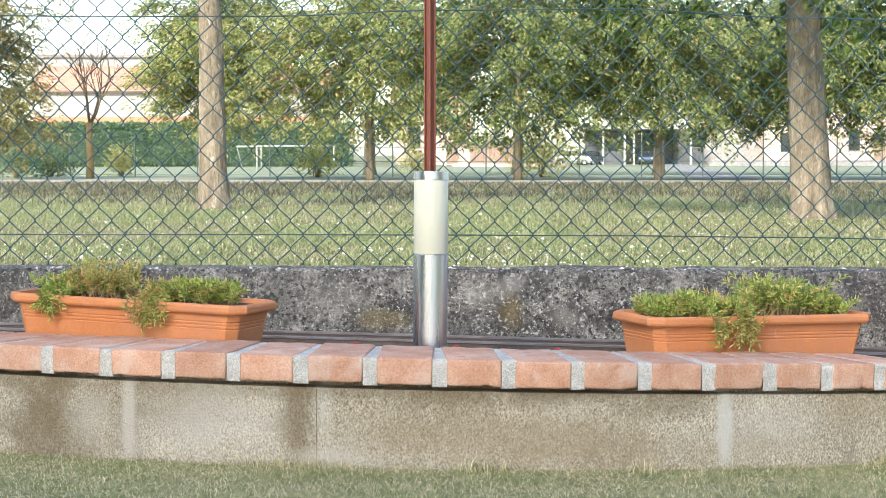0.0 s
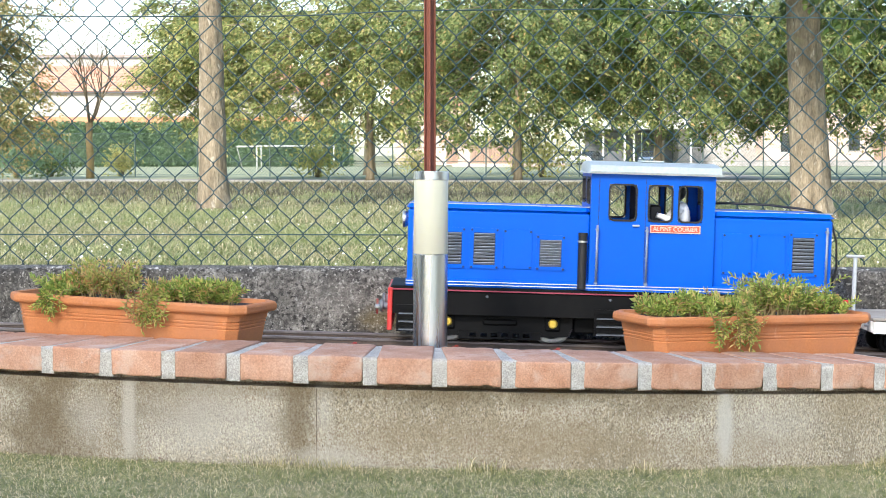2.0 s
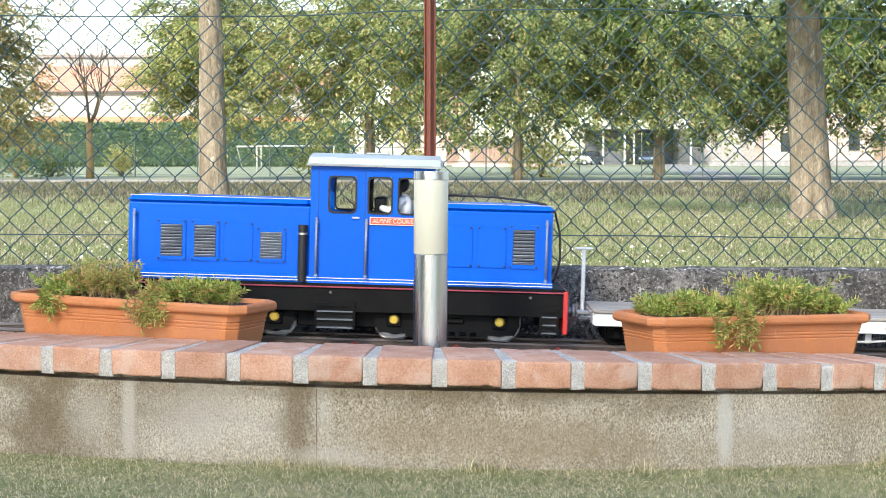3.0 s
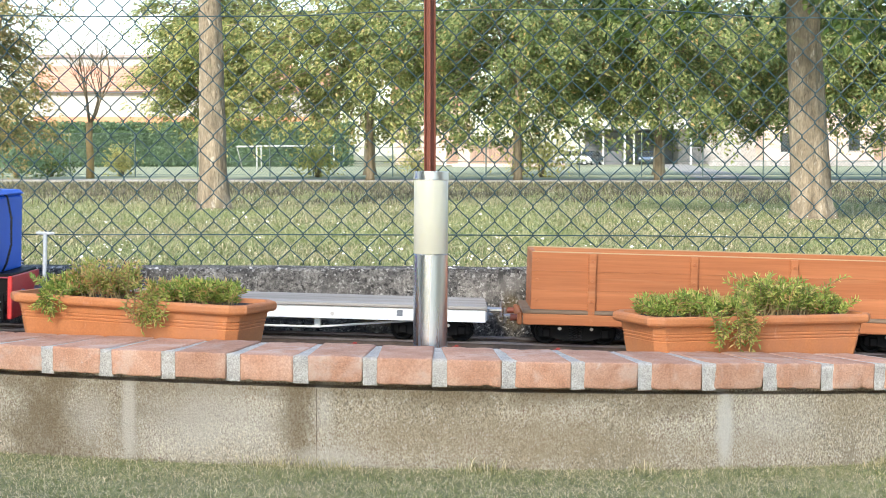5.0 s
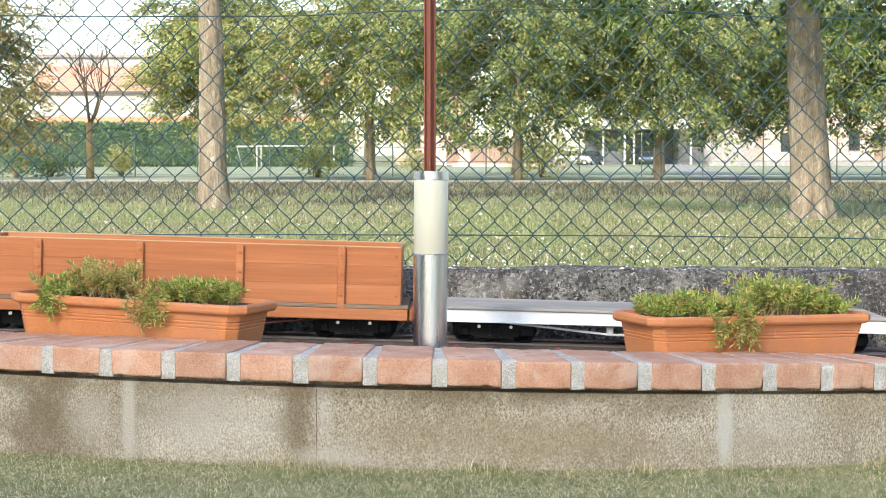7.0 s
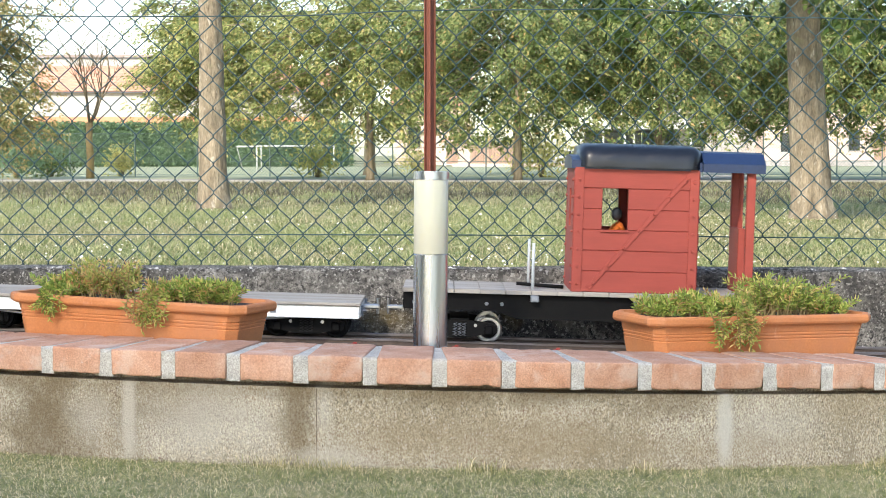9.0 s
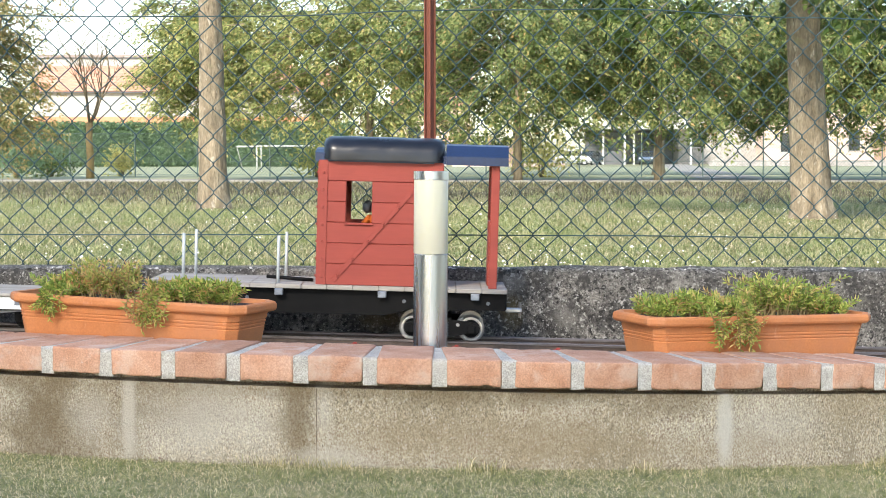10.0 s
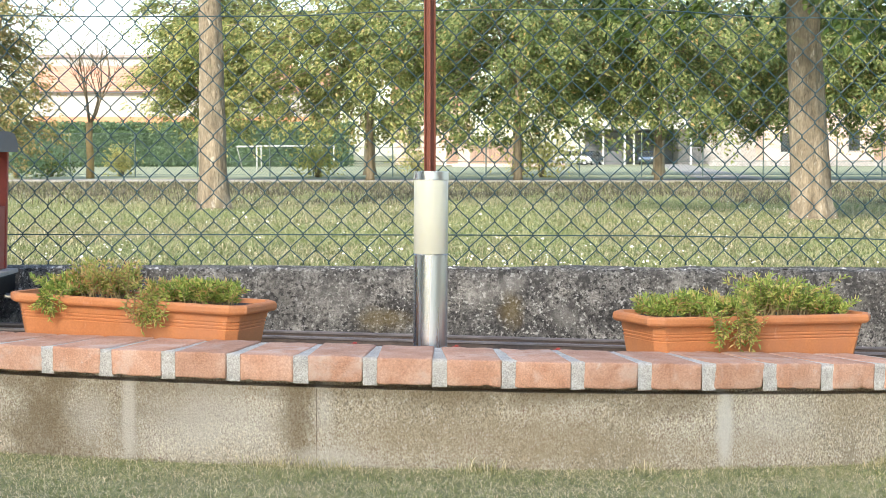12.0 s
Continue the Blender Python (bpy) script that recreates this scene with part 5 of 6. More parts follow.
# ---- the train ----
M["blue"] = mat("blue_enamel", [(0.3, (0.0, 0.105, 0.63)), (0.7, (0.0, 0.118, 0.69))], 3, 0.40, 0, 0.03, 60, 0.06, spec=0.2)
M["black"] = mat("black_frame_paint", [(0.3, (0.004, 0.004, 0.005)), (0.7, (0.009, 0.009, 0.009))], 12, 0.55, 0, 0.1, 160, 0.2, spec=0.12)
M["red"] = mat("red_enamel", [(0.3, (0.55, 0.03, 0.03)), (0.7, (0.66, 0.05, 0.045))], 6, 0.4, 0, 0.05)
M["platered"] = mat("name_plate_red", [(0.3, (0.62, 0.09, 0.05)), (0.7, (0.70, 0.12, 0.07))], 6, 0.45, 0, 0)
M["cream"] = mat("cream_lettering", [(0.3, (0.75, 0.62, 0.50)), (0.7, (0.80, 0.68, 0.55))], 6, 0.5, 0, 0)
M["roofgrey"] = mat("pale_grey_roof_paint", [(0.3, (0.40, 0.46, 0.47)), (0.7, (0.48, 0.54, 0.55))], 6, 0.4, 0, 0.05)
M["white"] = mat("white_paint", [(0.3, (0.66, 0.70, 0.72)), (0.7, (0.78, 0.80, 0.80))], 8, 0.45, 0, 0.05, over=[(20, 0.66, 0.76, (0.42, 0.40, 0.37), (1, 1, 2))])
M["chrome"] = mat("bright_metal", [(0.3, (0.55, 0.55, 0.55)), (0.7, (0.75, 0.75, 0.75))], 20, 0.3, 1.0, 0.05)
M["greytube"] = mat("grey_tube_paint", [(0.3, (0.20, 0.25, 0.34)), (0.7, (0.28, 0.33, 0.42))], 20, 0.4, 0.3, 0.0)
M["louvre"] = mat("dull_grey_slats", [(0.3, (0.12, 0.135, 0.16)), (0.7, (0.20, 0.22, 0.25))], 20, 0.45, 0.3, 0.1)
M["slat"] = mat("pale_grey_slats", [(0.3, (0.22, 0.25, 0.30)), (0.7, (0.34, 0.37, 0.42))], 20, 0.4, 0.4, 0.1)
M["dullred"] = mat("dull_red_stripe", [(0.3, (0.27, 0.03, 0.06)), (0.7, (0.36, 0.055, 0.09))], 6, 0.5, 0, 0)
M["brass"] = mat("yellow_brass", [(0.3, (0.65, 0.45, 0.06)), (0.7, (0.78, 0.58, 0.12))], 20, 0.4, 0.5, 0.1)
M["rubber"] = mat("black_rubber", [(0.3, (0.008, 0.008, 0.009)), (0.7, (0.016, 0.016, 0.018))], 12, 0.55, 0, 0.05)
M["inside"] = mat("dark_cab_lining", [(0.3, (0.02, 0.025, 0.05)), (0.7, (0.035, 0.04, 0.075))], 8, 0.7, 0, 0.05)
M["deckwood"] = mat("weathered_grey_boards", [(0.3, (0.26, 0.24, 0.21)), (0.7, (0.44, 0.41, 0.37))], 7, 0.9, 0, 0.5, 70, 0.4, (0.15, 2, 2))
M["orangewood"] = mat("orange_stained_wood", [(0.3, (0.36, 0.125, 0.047)), (0.5, (0.42, 0.155, 0.062)), (0.72, (0.48, 0.195, 0.085))], 7, 0.62, 0, 0.4, 60, 0.45, (0.07, 1, 2.2), con=0.12, spec=0.25, vary=0.05,
                      over=[(11, 0.56, 0.74, (0.50, 0.225, 0.105), (0.10, 1, 2.5)), (20, 0.66, 0.76, (0.36, 0.10, 0.032), (0.05, 1, 3)), (22, 0.71, 0.75, (0.22, 0.07, 0.025), ONE)])
M["sillwood"] = mat("brown_weathered_board_edges", [(0.3, (0.15, 0.10, 0.065)), (0.7, (0.27, 0.20, 0.14))], 8, 0.9, 0, 0.4, 60, 0.4, (0.12, 1, 2))
M["topwood"] = mat("bare_board_edges", [(0.3, (0.40, 0.26, 0.13)), (0.7, (0.52, 0.36, 0.20))], 9, 0.8, 0, 0.3, 60, 0.3, (0.12, 1, 1))
M["cabred"] = mat("barn_red_boards", [(0.3, (0.275, 0.042, 0.030)), (0.7, (0.355, 0.062, 0.042))], 6, 0.6, 0, 0.25, 60, 0.2, (0.2, 1, 1.2))
M["navy"] = mat("navy_blue_tin", [(0.3, (0.012, 0.028, 0.080)), (0.7, (0.022, 0.042, 0.11))], 5, 0.35, 0, 0.05)
M["leather"] = mat("black_leatherette", [(0.3, (0.005, 0.007, 0.012)), (0.7, (0.011, 0.014, 0.022))], 14, 0.30, 0, 0.12, 18, 0.1, depth=0.006)
M["shirt"] = mat("doll_white_cloth", [(0.3, (0.74, 0.75, 0.78)), (0.7, (0.82, 0.83, 0.84))], 20, 0.8, 0, 0.2)
M["dollorange"] = mat("doll_orange_cloth", [(0.3, (0.80, 0.17, 0.02)), (0.7, (0.85, 0.22, 0.04))], 20, 0.8, 0, 0.2)
M["wheel"] = mat("worn_wheel_steel", [(0.3, (0.55, 0.54, 0.53)), (0.7, (0.74, 0.73, 0.71))], 20, 0.32, 0.85, 0.1, 100, 0.2)

SIDE = 0.14
AXLES = []                            # (wheelset, x, radius) for the rolling motion


def turned(bm, deg, axis="Z", at=(0, 0, 0)):
    bmesh.ops.rotate(bm, verts=bm.verts[:], cent=(0, 0, 0), matrix=Matrix.Rotation(radians(deg), 3, axis))
    bmesh.ops.translate(bm, verts=bm.verts[:], vec=at)
    return bm


def wheelset(parent, x, r, dark):
    """Two flanged wheels on an axle, with spoke-like recesses in the discs."""
    bm = bmesh.new()
    for s in (-1, 1):
        y = s * 0.068
        prof = [(r * 0.3, y + s * 0.012), (r * 0.32, y + s * 0.008), (r * 0.74, y + s * 0.006), (r * 0.78, y + s * 0.010), (r * 0.98, y + s * 0.010), (r, y + s * 0.006), (r, y - s * 0.006), (r * 1.13, y - s * 0.008), (r * 1.13, y - s * 0.012), (r * 0.4, y - s * 0.012)]
        lathe(prof, 24, "Y", bm=bm)
        for k in range(3):
            a = 2.094 * k
            c = Vector((math.cos(a) * r * 0.53, y + s * 0.007, math.sin(a) * r * 0.53))
            cyl(c - Vector((0, 0.003, 0)), c + Vector((0, 0.003, 0)), r * 0.14, n=8, bm=bm)
    cyl((0, -0.085, 0), (0, 0.085, 0), 0.006, n=10, bm=bm)
    w = part("wheelset", bm, M["black"] if dark else M["wheel"], parent, "" if dark else "bright worn steel wheels on an axle")
    if not dark:
        w.data.materials.append(M["black"])
        for p in w.data.polygons:
            if math.hypot(p.center.x, p.center.z) < 0.73 * r:
                p.material_index = 1
    w.data.shade_smooth()
    w.data.set_sharp_from_angle(angle=radians(35))
    AXLES.append((w, x, r))
    return w


def bogie(v, x, gap, r, dark=True):
    """A four-wheel truck: bolster, sprung side frames and two wheelsets."""
    part("bolster", box(x - 0.025, x + 0.025, -0.09, 0.09, r + 0.005, r + 0.030, 0.002), M["black"], v)
    for s in (-1, 1):
        y = s * 0.094
        pts = [(x - gap - 0.022, r - 0.008), (x - gap + 0.014, r - 0.012), (x - 0.026, r - 0.020), (x + 0.026, r - 0.020), (x + gap - 0.014, r - 0.012), (x + gap + 0.022, r - 0.008),
               (x + gap + 0.022, r + 0.012), (x + gap - 0.004, r + 0.020), (x + 0.03, r + 0.024), (x - 0.03, r + 0.024), (x - gap + 0.004, r + 0.020), (x - gap - 0.022, r + 0.012)]
        f = part("side_frame", outline_plate(pts, y - 0.006, y + 0.006), M["black"], v)
        for dx in (-0.012, 0, 0.012):
            spr = []
            for k in range(36):
                a = k * 0.9
                spr.append((x + dx + 0.0048 * math.cos(a), y + s * 0.010 + 0.0048 * math.sin(a), r - 0.016 + 0.034 * k / 35))
            tube("spring", spr, 0.0011, M["rubber"] if dark else M["louvre"], f, 5)
        for dx in (-gap, gap):
            part("axle_box", box(x + dx - 0.011, x + dx + 0.011, y + s * 0.004 - 0.008, y + s * 0.004 + 0.008, r - 0.012, r + 0.012, 0.003), M["black"], f)
        for dx in (-0.042, 0.042):
            part("bolt", cyl((x + dx, y + s * 0.005, r + 0.012), (x + dx, y + s * 0.011, r + 0.012), 0.0045, n=8), M["chrome"], f)
    for dx in (-gap, gap):
        wheelset(v, x + dx, r, dark)


def coupler(v, x, s, z=0.078):
    part("coupler", box(min(x, x + s * 0.045), max(x, x + s * 0.045), -0.012, 0.012, z - 0.006, z + 0.006, 0.003), M["chrome"], v, "steel coupling bar")
    part("coupling_pin", cyl((x + s * 0.040, 0, z - 0.02), (x + s * 0.040, 0, z + 0.022), 0.004, n=8), M["chrome"], v)


def figure(name, at, cloth, label, scale=1.0, head=None):
    """A small seated doll as one plain shape."""
    bm = bmesh.new()

    def ball(c, r, k=(1, 1, 1)):
        bmesh.ops.create_icosphere(bm, subdivisions=2, radius=1, matrix=Matrix.Translation(c) @ Matrix.Diagonal((r * k[0], r * k[1], r * k[2], 1)))
    ball((0, 0, 0.045), 0.032, (0.8, 1.15, 1.5))
    ball((-0.008, 0, 0.118), 0.021, (0.95, 0.9, 1.15))
    for s in (-1, 1):
        cyl((-0.005, s * 0.034, 0.075), (-0.035, s * 0.042, 0.040), 0.012, 0.010, 8, bm)
        cyl((-0.035, s * 0.042, 0.040), (-0.068, s * 0.020, 0.050), 0.010, 0.008, 8, bm)
        cyl((0, s * 0.018, 0.0), (-0.07, s * 0.02, 0.004), 0.014, 0.012, 8, bm)
    for v in bm.verts:
        v.co *= scale
    d = part(name, bm, cloth, smooth=True)
    d.matrix_basis = at
    d.data.materials.append(head or M["rubber"])
    for p in d.data.polygons:
        if p.center.z > 0.093 * scale:
            p.material_index = 1
    tagged(d, label, "doll")
    return d


def louvre_panel(v, x0, x1, z0, z1, y):
    f = part("louvre_panel", wall_with_holes(x0 - 0.009, x1 + 0.009, z0 - 0.010, z1 + 0.012, [(x0, x1, z0, z1)], y - 0.004, y), M["blue"], v)
    part("vent_back", box(x0, x1, y - 0.0012, y - 0.0002, z0, z1), M["rubber"], f)
    n = 10
    for k in range(n):
        z = z0 + (z1 - z0) * (k + 0.45) / n
        b = box(x0 + 0.001, x1 - 0.001, -0.0010, 0.0010, -0.0036, 0.0036, 0.0003)
        part("slat", turned(b, 38, "X", (0, y - 0.005, z)), M["slat"], f)
    for bx in (x0 - 0.005, x1 + 0.005):
        for bz in (z0 - 0.006, z1 + 0.007):
            part("bolt", cyl((bx, y - 0.003, bz), (bx, y - 0.007, bz), 0.0028, n=8), M["inside"], f)


def plain_panel(v, x0, x1, z0, z1, y):
    f = part("access_panel", box(x0, x1, y - 0.003, y, z0, z1, 0.001), M["blue"], v)
    for bx in (x0 + 0.005, x1 - 0.005):
        for bz in (z0 + 0.005, z1 - 0.005):
            part("bolt", cyl((bx, y - 0.002, bz), (bx, y - 0.006, bz), 0.0028, n=8), M["inside"], f)


def handrail(v, x, z0, z1, y):
    h = tube("handrail", [(x, y, z0), (x, y, (z0 + z1) / 2), (x, y, z1)], 0.0031, M["greytube"], v, 8, "grey vertical handrail")
    for z in (z0, z1 - 0.012):
        part("rail_knob", cyl((x, y - 0.0045, z), (x, y + 0.010, z), 0.0042, n=8), M["greytube"], h)


def locomotive():
    v = thing("diesel_locomotive", pose(0, 0, 0), "bright blue model diesel locomotive on the track", "locomotive")
    HW = 0.128
    # frame
    part("running_board", box(-0.592, 0.592, -0.145, 0.145, 0.135, 0.147, 0.002), M["black"], v)
    for s in (-1, 1):
        y = s * 0.147
        part("red_line", box(-0.590, 0.590, y - 0.0015, y + 0.0015, 0.1365, 0.1400), M["dullred"], v, "thin red edge stripe")
        part("side_frame", box(-0.586, 0.586, s * 0.139 - 0.004, s * 0.139 + 0.004, 0.074, 0.135, 0.001), M["black"], v)
        for xb in (-0.50, -0.34, -0.02, 0.22, 0.5):
            part("bolt", cyl((xb, s * 0.142, 0.124), (xb, s * 0.146, 0.124), 0.0035, n=8), M["louvre"], v)
        # steps: outer ends and the middle tank
        for x0, x1 in ((-0.575, -0.525), (-0.060, 0.045), (0.525, 0.575)):
            st = part("step_plate", wall_with_holes(x0, x1, 0.028, 0.098, [(x0 + 0.007, x1 - 0.007, 0.034 + 0.021 * k, 0.045 + 0.021 * k) for k in range(3)], s * 0.144 - 0.004, s * 0.144 + 0.004), M["black"], v)
            part("step_back", box(x0 + 0.002, x1 - 0.002, s * 0.124 - 0.002, s * 0.124 + 0.002, 0.028, 0.098), M["rubber"], st)
            for k in range(3):
                part("tread", box(x0 + 0.006, x1 - 0.006, s * 0.139 - 0.012, s * 0.139 + 0.012, 0.031 + 0.021 * k, 0.0342 + 0.021 * k), M["louvre"], st)
    bp = part("builders_plate", turned(cyl((0, 0, 0), (0, 0, 0.003), 0.0115, n=24), 90, "X", (0, 0, 0)), M["platered"], v, "small oval red plate")
    bp.matrix_basis = Matrix.Translation((-0.487, -0.1435, 0.101)) @ Matrix.Diagonal((1.8, 1, 1, 1))
    for x in (-0.592, 0.592):
        s = math.copysign(1, x)
        bb = part("buffer_beam", box(x - 0.006, x + 0.006, -0.15, 0.15, 0.030, 0.142, 0.002), M["red"], v, "bright red buffer beam")
        for y in (-0.1, 0.1):
            bf = part("buffer", lathe([(0.010, 0), (0.010, 0.018), (0.017, 0.020), (0.017, 0.026), (0.010, 0.029)], 16), M["louvre"], bb)
            bf.matrix_basis = Matrix.Translation((x, y, 0.09)) @ Matrix.Rotation(s * math.pi / 2, 4, "Y")
        coupler(v, x, s)
    # bogies
    for cx in (-0.304, 0.2845):
        for s in (-1, 1):
            y = s * 0.112
            pts = [(cx - 0.19, 0.046), (cx - 0.178, 0.021), (cx - 0.108, 0.019), (cx - 0.1085, 0.0315), (cx + 0.1085, 0.0315), (cx + 0.108, 0.019), (cx + 0.178, 0.021), (cx + 0.19, 0.046), (cx + 0.19, 0.074), (cx - 0.19, 0.074)]
            f = part("bogie_frame", outline_plate(pts, y - 0.005, y + 0.005), M["black"], v)
            slots = [cx - 0.070 + 0.028 * k for k in range(6)]
            part("lower_bar", wall_with_holes(cx - 0.108, cx + 0.108, 0.011, 0.0312, [(q - 0.009, q + 0.009, 0.016, 0.0265) for q in slots], y - 0.004, y + 0.004), M["black"], f)
            part("spring_hanger", box(cx - 0.045, cx + 0.045, y + s * 0.003 - 0.009, y + s * 0.003 + 0.009, 0.048, 0.064, 0.004), M["black"], f)
            for dx in (-0.138, 0.138):
                x = cx + dx
                part("axle_box", box(x - 0.020, x + 0.020, y + s * 0.004 - 0.008, y + s * 0.004 + 0.008, 0.036, 0.072, 0.004), M["black"], f)
                ac = part("axle_cap", lathe([(0.0125, 0), (0.0125, 0.005), (0.009, 0.008)], 18), M["brass"], f, "round yellow axle cover")
                ac.matrix_basis = Matrix.Translation((x, y + s * 0.010, 0.056)) @ Matrix.Rotation(s * -math.pi / 2, 4, "X")
        for dx in (-0.138, 0.138):
            wheelset(v, cx + dx, 0.052, False)
    part("underfloor_tank", box(-0.11, 0.10, -0.10, 0.10, 0.03, 0.135, 0.004), M["black"], v)
    # hoods
    for nm, x0, x1 in (("front_hood", -0.551, -0.078), ("rear_hood", 0.2445, 0.554)):
        h = part(nm, box(x0, x1, -HW, HW, 0.147, 0.345, 0.004, seg=2), M["blue"], v)
        part("hood_lid", box(x0 - 0.004, x1 + (0.004 if nm == "rear_hood" else 0), -HW - 0.005, HW + 0.005, 0.343, 0.362, 0.011, seg=1), M["blue"], h)
        # bright strip added for the sky's highlight along the lid's top edge
        part("lid_strip", box(x0 + 0.002, x1, -HW + 0.006, -HW + 0.012, 0.362, 0.3645, 0.0005), M["chrome"], h)
    for s in (-1, 1):
        for z in (0.1535, 0.161):
            part("coach_line", box(-0.553, 0.556, s * (HW + 0.0125) - 0.0012, s * (HW + 0.0125) + 0.0012, z - 0.0011, z + 0.0011), M["white"], v, "thin white line along the body")
    for s in (-1,):
        part("sill", box(-0.553, 0.556, s * HW - 0.011, s * HW + 0.004, 0.147, 0.166, 0.002), M["blue"], v)
    y = -HW
    for x0, x1, z0, z1 in ((-0.466, -0.410, 0.206, 0.290), (-0.379, -0.323, 0.206, 0.290), (-0.207, -0.150, 0.206, 0.276), (0.451, 0.508, 0.208, 0.300)):
        louvre_panel(v, x0, x1, z0, z1, y)
    for x0, x1, z0, z1 in ((-0.302, -0.226, 0.197, 0.300), (0.268, 0.346, 0.198, 0.306), (0.358, 0.434, 0.198, 0.306)):
        plain_panel(v, x0, x1, z0, z1, y)
    ex = part("exhaust", lathe([(0.0115, 0.150), (0.0115, 0.290), (0.0125, 0.2905), (0.0125, 0.297), (0.008, 0.297)], 20, at=(-0.096, y - 0.012, 0)), M["rubber"], v, "black upright exhaust pipe")
    part("exhaust_ring", lathe([(0.013, 0.272), (0.013, 0.277)], 20, at=(-0.096, y - 0.012, 0)), M["chrome"], ex)
    # cab: four panels with glazed openings
    C0, C1, CW = -0.078, 0.2445, 0.138
    wins = [(-0.031, 0.041), (0.071, 0.134), (0.149, 0.211)]
    zw0, zw1 = 0.331, 0.426
    for s in (-1, 1):
        p = part("cab_side", wall_with_holes(C0, C1, 0.147, 0.456, [(a, b, zw0, zw1) for a, b in wins], s * CW - 0.003, s * CW + 0.003), M["blue"], v)
        for a, b in wins:
            part("window_rubber", frame_ring(a + 0.003, b - 0.003, zw0 + 0.003, zw1 - 0.003, 0.011, 0.0045, s * CW - 0.0055, s * CW + 0.0055), M["rubber"], p)
    for x, name in ((C0, "cab_front"), (C1, "cab_back")):
        holes = [(-0.115, -0.02, 0.375, 0.44), (0.02, 0.115, 0.375, 0.44)]
        bm = turned(wall_with_holes(-CW + 0.003, CW - 0.003, 0.147, 0.456, holes, -0.003, 0.003), 90, "Z", (x + (0.003 if x == C0 else -0.003), 0, 0))
        p = part(name, bm, M["blue"], v)
        for hx0, hx1, hz0, hz1 in holes:
            part("window_rubber", turned(frame_ring(hx0 + 0.003, hx1 - 0.003, hz0 + 0.003, hz1 - 0.003, 0.010, 0.006, -0.0055, 0.0055), 90, "Z", (x + (0.003 if x == C0 else -0.003), 0, 0)), M["rubber"], p)
    part("cab_lining", box(C0 + 0.007, C1 - 0.007, -CW + 0.004, CW - 0.004, 0.15, 0.318, 0.001), M["inside"], v)
    for x in (0.0625,):
        part("door_pillar", box(x - 0.010, x + 0.010, CW - 0.012, CW - 0.004, 0.318, 0.45), M["inside"], v)
    part("door_seam", box(-0.058, -0.0565, -CW - 0.0036, -CW - 0.002, 0.17, 0.44), M["inside"], v)
    part("door_seam", box(0.0635, 0.065, -CW - 0.0036, -CW - 0.002, 0.17, 0.44), M["inside"], v)
    part("door_handle", box(0.031, 0.050, -CW - 0.010, -CW - 0.005, 0.317, 0.322, 0.001), M["chrome"], v, "small bright door handle")
    part("control_desk", box(0.085, 0.115, -0.06, 0.09, 0.318, 0.372, 0.004), M["rubber"], v)
    bm = bmesh.new()
    n = 12
    prof = [(-0.158, 0.452), (-0.160, 0.458), (-0.150, 0.474), (-0.075, 0.482), (0, 0.485), (0.075, 0.482), (0.150, 0.474), (0.160, 0.458), (0.158, 0.452)]
    x0, x1 = C0 - 0.010, C1 + 0.020
    a = [bm.verts.new((x0 + (0.006 if 0 < i < 8 else 0), yy, z)) for i, (yy, z) in enumerate(prof)]
    b = [bm.verts.new((x1 - (0.008 if 0 < i < 8 else 0), yy, z)) for i, (yy, z) in enumerate(prof)]
    for i in range(len(prof)):
        j = (i + 1) % len(prof)
        bm.faces.new((a[i], a[j], b[j], b[i]))
    bm.faces.new(a[::-1])
    bm.faces.new(b)
    bmesh.ops.recalc_face_normals(bm, faces=bm.faces[:])
    part("cab_roof", bm, M["roofgrey"], v, "pale grey overhanging cab roof")
    part("roof_vent", box(0.06, 0.12, -0.05, 0.05, 0.484, 0.489, 0.002), M["roofgrey"], v)
    # name plate
    pl = part("name_plate", box(0.077, 0.208, -CW - 0.0065, -CW - 0.003, 0.302, 0.323, 0.0006), M["platered"], v, "red name plate with cream letters and border")
    part("plate_border", wall_with_holes(0.0775, 0.2075, 0.3025, 0.3225, [(0.0795, 0.2055, 0.3045, 0.3205)], -CW - 0.0078, -CW - 0.0063), M["cream"], pl)
    tx = bpy.data.curves.new("lettering", "FONT")
    tx.body, tx.size, tx.align_x, tx.align_y, tx.extrude = "ALPINE COURIER", 0.0162, "CENTER", "CENTER", 0.0004
    to = new("lettering", tx)
    bpy.context.view_layer.update()
    me = bpy.data.meshes.new_from_object(to.evaluated_get(bpy.context.evaluated_depsgraph_get()))
    wdt = max(q.co.x for q in me.vertices) - min(q.co.x for q in me.vertices)
    bpy.data.objects.remove(to)
    me.materials.clear()
    me.materials.append(M["cream"])
    lt = new("lettering", me)
    lt.parent = pl
    lt.matrix_basis = Matrix.Translation((0.1425, -CW - 0.0072, 0.3125)) @ Matrix.Rotation(math.pi / 2, 4, "X") @ Matrix.Diagonal((0.116 / wdt, 1, 1, 1))
    for x, z0, z1 in ((-0.534, 0.168, 0.328), (-0.060, 0.168, 0.318), (0.069, 0.168, 0.318), (0.538, 0.168, 0.328)):
        handrail(v, x, z0, z1, -0.151 if -0.1 < x < 0.2 else -0.142)
    # cable from the cab over the rear hood
    pts = [(0.25, -0.02, 0.380), (0.30, -0.03, 0.382), (0.40, -0.04, 0.381), (0.48, -0.05, 0.374), (0.535, -0.06, 0.366), (0.562, -0.07, 0.345), (0.576, -0.08, 0.29), (0.578, -0.085, 0.22), (0.566, -0.085, 0.17), (0.556, -0.085, 0.150)]
